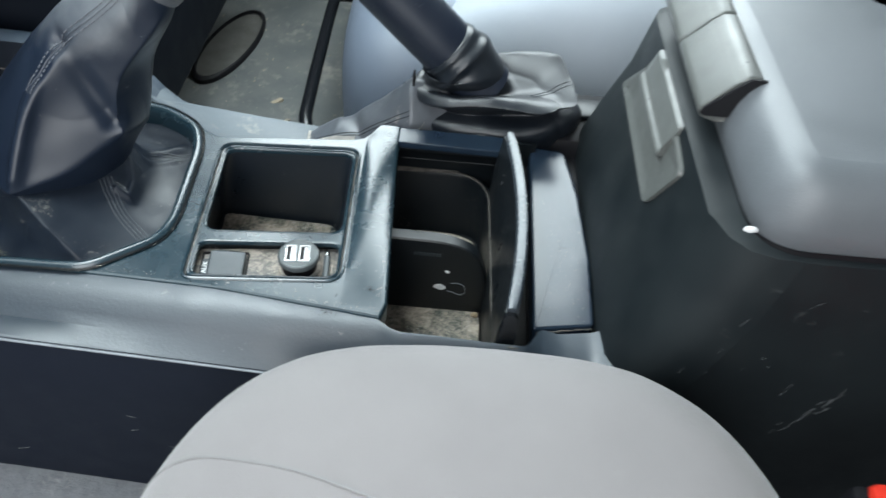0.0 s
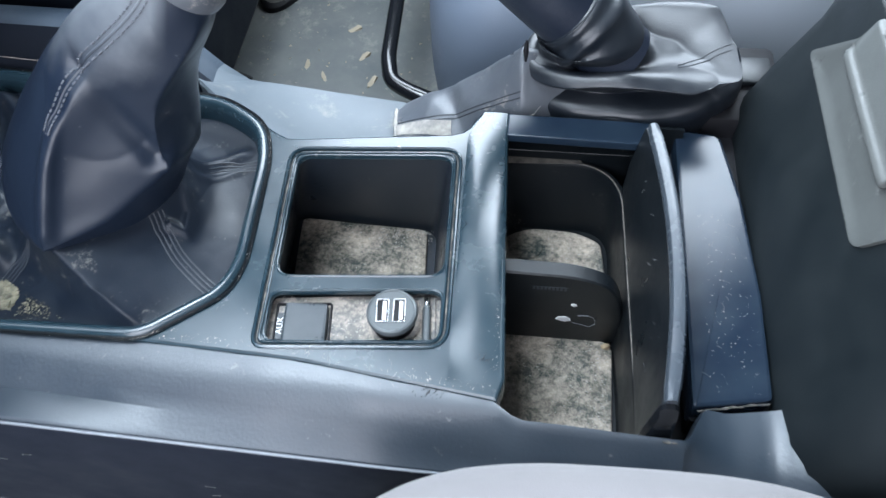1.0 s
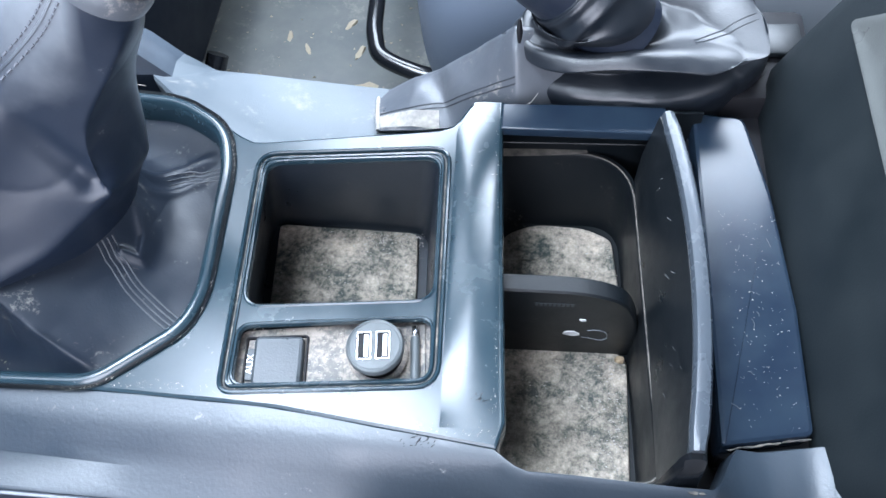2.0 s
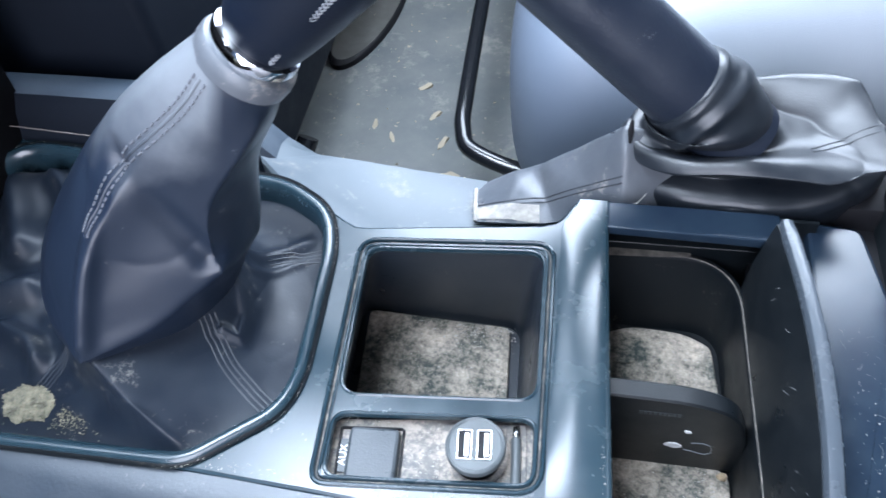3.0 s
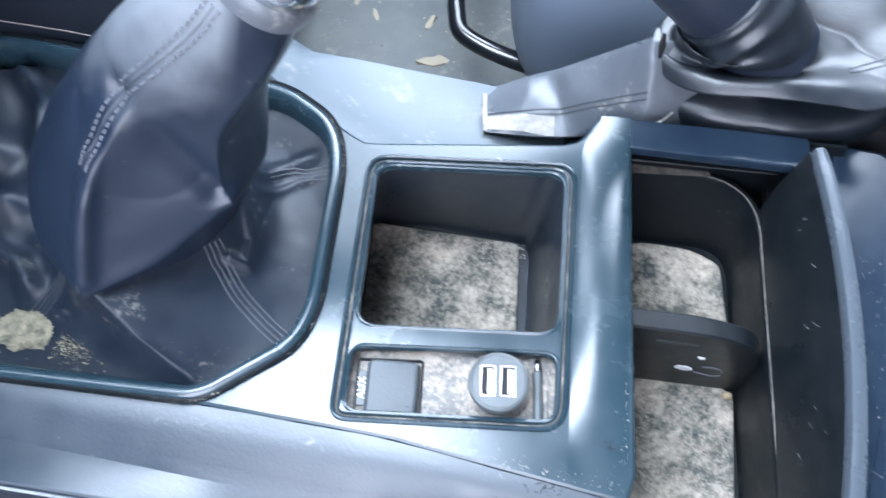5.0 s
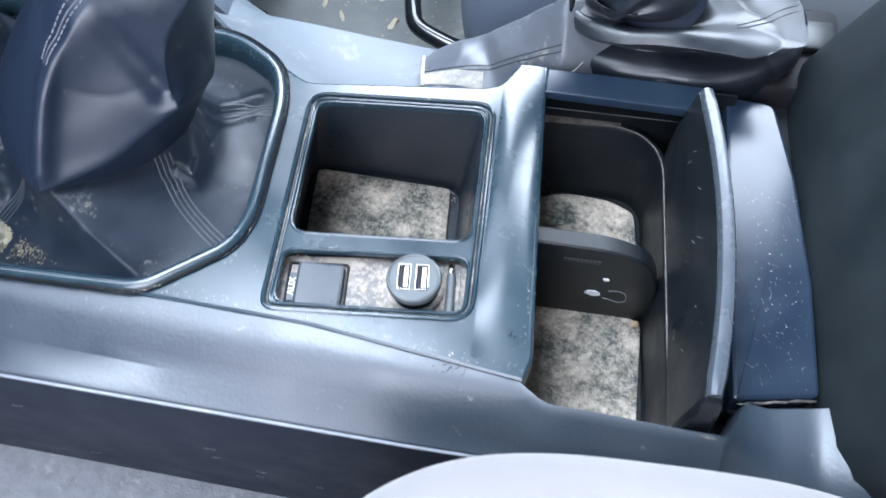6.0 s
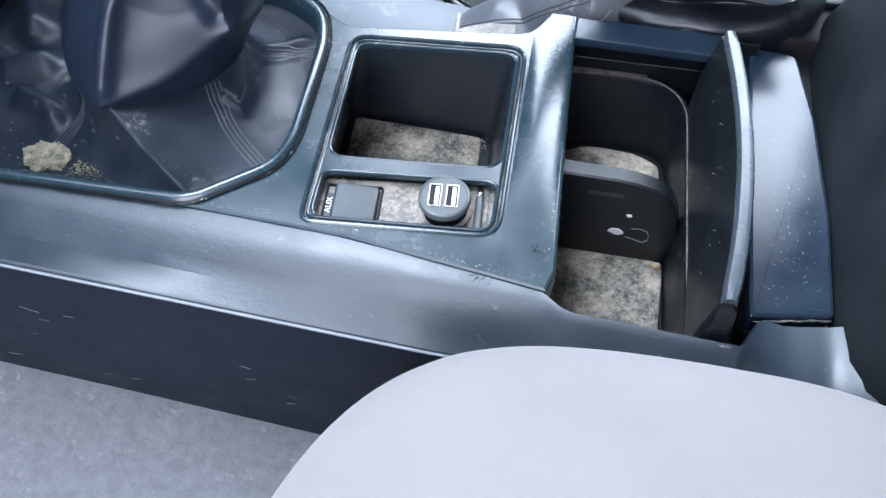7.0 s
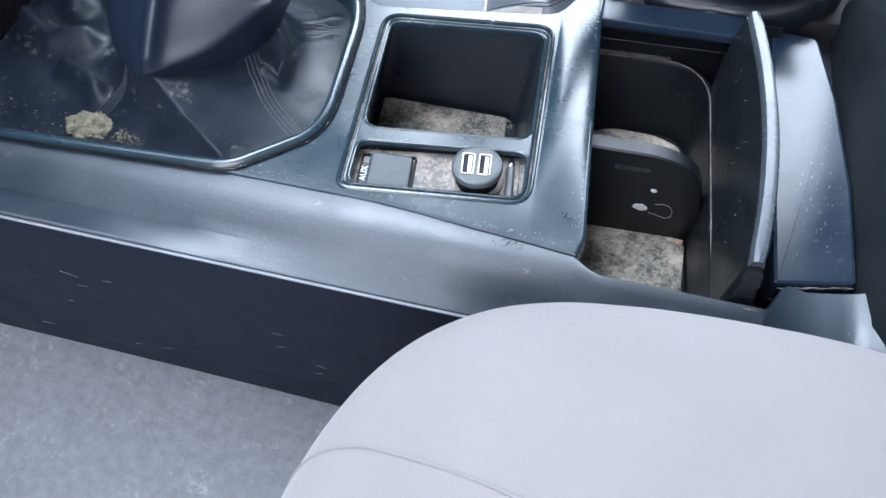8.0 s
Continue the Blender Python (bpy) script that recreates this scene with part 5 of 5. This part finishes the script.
def seat_seam():
    """A seam that follows the upper face of the driver cushion."""
    line = []
    for q in curved([(x, y, 0) for x, y in SEAM_PLAN], 6):
        w = Matrix.Rotation(-SEAT_TURN, 3, "Z") @ (q - Vector((SEAT_C.x, SEAT_C.y, 0)))
        x, y = w.x / SEAT_H[0], w.y / SEAT_H[1]
        d = seat_round(x, y)
        if d < 0.995:
            line.append(seat_place(x, y, (1 - d ** SEAT_M) ** (1 / SEAT_M)))
    return line


def seats():
    s = thing("driver_seat", "pale grey cloth driver seat beside the console", "seat")
    part("cushion", seat_shape(), SEAT, s, "pale grey cloth cushion")
    part("piping", tube(seat_seam(), 0.0008, 8), SEAT_PIPE, s)
    p = thing("passenger_seat", "pale blue-grey passenger seat", "seat")
    part("side_cover", cushion((0.150, 0.500, 0.175), (0.150, 0.255, 0.140), 5.0, 3.0), SEAT_SIDE, p, "smooth blue-grey front cover")
    part("bolster", cushion((0.380, 0.322, 0.235), (0.280, 0.082, 0.122), 4.0, 2.4), PALE_BLUE, p, "pale cloth side bolster")
    part("cushion", cushion((0.345, 0.535, 0.240), (0.300, 0.200, 0.115), 6.0, 3.0), PALE_BLUE, p, "pale cloth cushion top")
    bar = curved([(0.16, 0.300, 0.085), (0.04, 0.302, 0.098), (-0.030, 0.322, 0.106), (-0.046, 0.348, 0.110), (-0.050, 0.40, 0.112), (-0.054, 0.56, 0.116), (-0.056, 0.72, 0.118)], 8)
    part("slide_bar", tube(bar, 0.0085, 14), BLACK_TUBE, p, "glossy black slide adjuster bar")
    part("seat_rail", box(-0.02, 0.55, 0.275, 0.315, 0.010, 0.055, 0.004), SLOT, p)
    part("seat_rail", box(-0.02, 0.55, 0.660, 0.700, 0.010, 0.055, 0.004), SLOT, p)


seats()


# ---------------------------------------------------------------- loose bits
def litter():
    rng = random.Random(9)
    for x, y, a, s in ((-0.077, 0.373, 0.2, 0.013), (-0.088, 0.426, 1.2, 0.008), (-0.105, 0.470, 0.9, 0.007), (-0.150, 0.430, 2.0, 0.006), (-0.125, 0.520, 0.5, 0.008), (-0.175, 0.450, 1.6, 0.006)):
        loop = [Vector((s * 1.5 * math.cos(t) * rng.uniform(0.7, 1.1), s * 0.6 * math.sin(t) * rng.uniform(0.6, 1.1))) for t in (2 * math.pi * k / 12 for k in range(12))]
        bm = loft([[(*p, 0.0104) for p in loop], [(*p, 0.0120 + 0.002 * math.sin(p.x * 300)) for p in inset(loop, 0.0004)]], cap_start=True, cap_end=True)
        ob = part("dry_leaf", bm, STRAW)
        ob.matrix_world = pose(x, y, 0, 0, 0, math.degrees(a))
        tagged(ob, "dry brown leaf scrap on the muddy floor", "leaf", "leaf scraps on the floor")
    bm = bmesh.new()
    bmesh.ops.create_icosphere(bm, subdivisions=5, radius=1.0)
    for v in bm.verts:
        c = v.co
        f = 1 + 0.20 * noise.noise(c * 2.2) + 0.12 * noise.noise(c * 5.0) + 0.20 * noise.noise(c * 17.0)
        v.co = Vector((-0.2060 + 0.0180 * c.x * f, -0.0565 + 0.0105 * c.y * f, 0.2880 + 0.0044 * c.z * f))
    tagged(part("foam_scrap", bm, FOAM), "crumbled yellowish foam scrap lying on the boot skirt", "debris")

    def skirt(r):
        for _ in range(260):
            yield (-0.188 + abs(r.gauss(0, 0.014)), -0.064 + r.gauss(0, 0.004), 0.2920)
        for _ in range(240):
            x, y = r.uniform(-0.28, -0.075), r.gauss(-0.060, 0.012)
            if -0.073 < y < 0.0 and x < -0.15:
                yield (x, y, 0.2915)

    def deck(r):
        for _ in range(260):
            x = r.uniform(-0.10, 0.095)
            yield (x, near_edge(x) + abs(r.gauss(0, 0.003)) + 0.001, Z + 0.0002)
        lip = inset(TRAY, 0.0034)
        for _ in range(420):
            k = r.randrange(len(lip))
            p = lip[k - 1].lerp(lip[k], r.random())
            yield (p.x + r.gauss(0, 0.0008), p.y + r.gauss(0, 0.0008), Z - 0.0014)
        for _ in range(160):
            y = r.uniform(-0.09, 0.08)
            yield (lerp(0.0890, 0.0970, (0.092 - y) / 0.186) - abs(r.gauss(0, 0.002)) - 0.0012, y, Z + 0.0012)
        rim = inset(BOOT_LOOP, -0.0098)
        for _ in range(260):
            k = r.randrange(len(rim))
            p = rim[k - 1].lerp(rim[k], r.random())
            yield (p.x + r.gauss(0, 0.0006), p.y + r.gauss(0, 0.0006), Z + 0.0006)
        for _ in range(200):
            yield (r.uniform(0.208, 0.238), r.uniform(-0.083, 0.04), 0.2907)

    def ground(r):
        for _ in range(320):
            yield (r.uniform(-0.32, 0.0), r.uniform(0.20, 0.75), 0.0102)

    def plate_dust(r):
        for _ in range(420):
            yield (r.uniform(-0.036, 0.060), r.uniform(-0.078, -0.045), 0.2937)
    def mat_grit(r):
        for _ in range(320):
            yield (r.uniform(-0.052, 0.039), r.uniform(-0.030, 0.056), 0.2256)
        for _ in range(260):
            yield (r.uniform(0.0, 0.039) + 0.002, 0.056 - abs(r.gauss(0, 0.006)), 0.2256)
        for _ in range(380):
            yield (r.uniform(0.094, 0.165), r.uniform(-0.088, 0.068), 0.2102)
        for _ in range(220):
            yield (0.166 - abs(r.gauss(0, 0.010)), r.uniform(-0.088, -0.018), 0.2102)
    crumbs("mat_grit", "sandy grit and fluff lying on the rubber mats", "debris", mat_grit, 0.00055, 8, CRUMB)
    bm = bmesh.new()
    bmesh.ops.create_icosphere(bm, subdivisions=3, radius=1.0)
    for v in bm.verts:
        c = v.co
        f = 1 + 0.3 * noise.noise(c * 1.8) + 0.12 * noise.noise(c * 6.0)
        v.co = Vector((0.1645 + 0.0030 * c.x * f, -0.0190 + 0.0022 * c.y * f, 0.2122 + 0.0021 * c.z * f))
    tagged(part("pebble", bm, PEBBLE), "small ochre crumb lying at the corner of the mat", "debris")
    crumbs("skirt_crumbs", "yellowish crumbs and dust in the gear boot recess", "debris", skirt, 0.0006, 1, FOAM)
    crumbs("deck_crumbs", "pale specks of dust on the console trim", "debris", deck, 0.00026, 2, CRUMB)
    crumbs("floor_crumbs", "straw and grit scattered on the footwell floor", "debris", ground, 0.0016, 3, STRAW)
    crumbs("socket_dust", "sandy dust caked on the socket plate", "debris", plate_dust, 0.0005, 5, CRUMB)


litter()


def oval_tray():
    """A shallow oval tray with a dark rim, far in the footwell."""
    ob = thing("oval_tray", "shallow muddy oval tray with a dark rubber rim on the floor", "tray")
    ob.matrix_world = pose(-0.228, 0.655, 0.010, 0, 0, 80)

    def ring(f, z, d=0.0):
        return [(0.105 * f * math.cos(a), (0.036 * f + d) * math.sin(a), z) for a in (2 * math.pi * k / 48 for k in range(48))]
    part("rim", loft([ring(1.06, 0.0005), ring(1.05, 0.007), ring(1.02, 0.009), ring(0.97, 0.010), ring(0.95, 0.002)]), SLOT, ob)
    part("dish", loft([ring(0.955, 0.004), ring(0.80, 0.0022), ring(0.4, 0.0012)], cap_end=True), BROWN, ob, "muddy grey-brown dish")


BROWN = material("rusty_brown_dish", (0.075, 0.074, 0.068), 0.8, tint=(0.05, 0.046, 0.040), tint_scale=30, grain=0.4)
oval_tray()
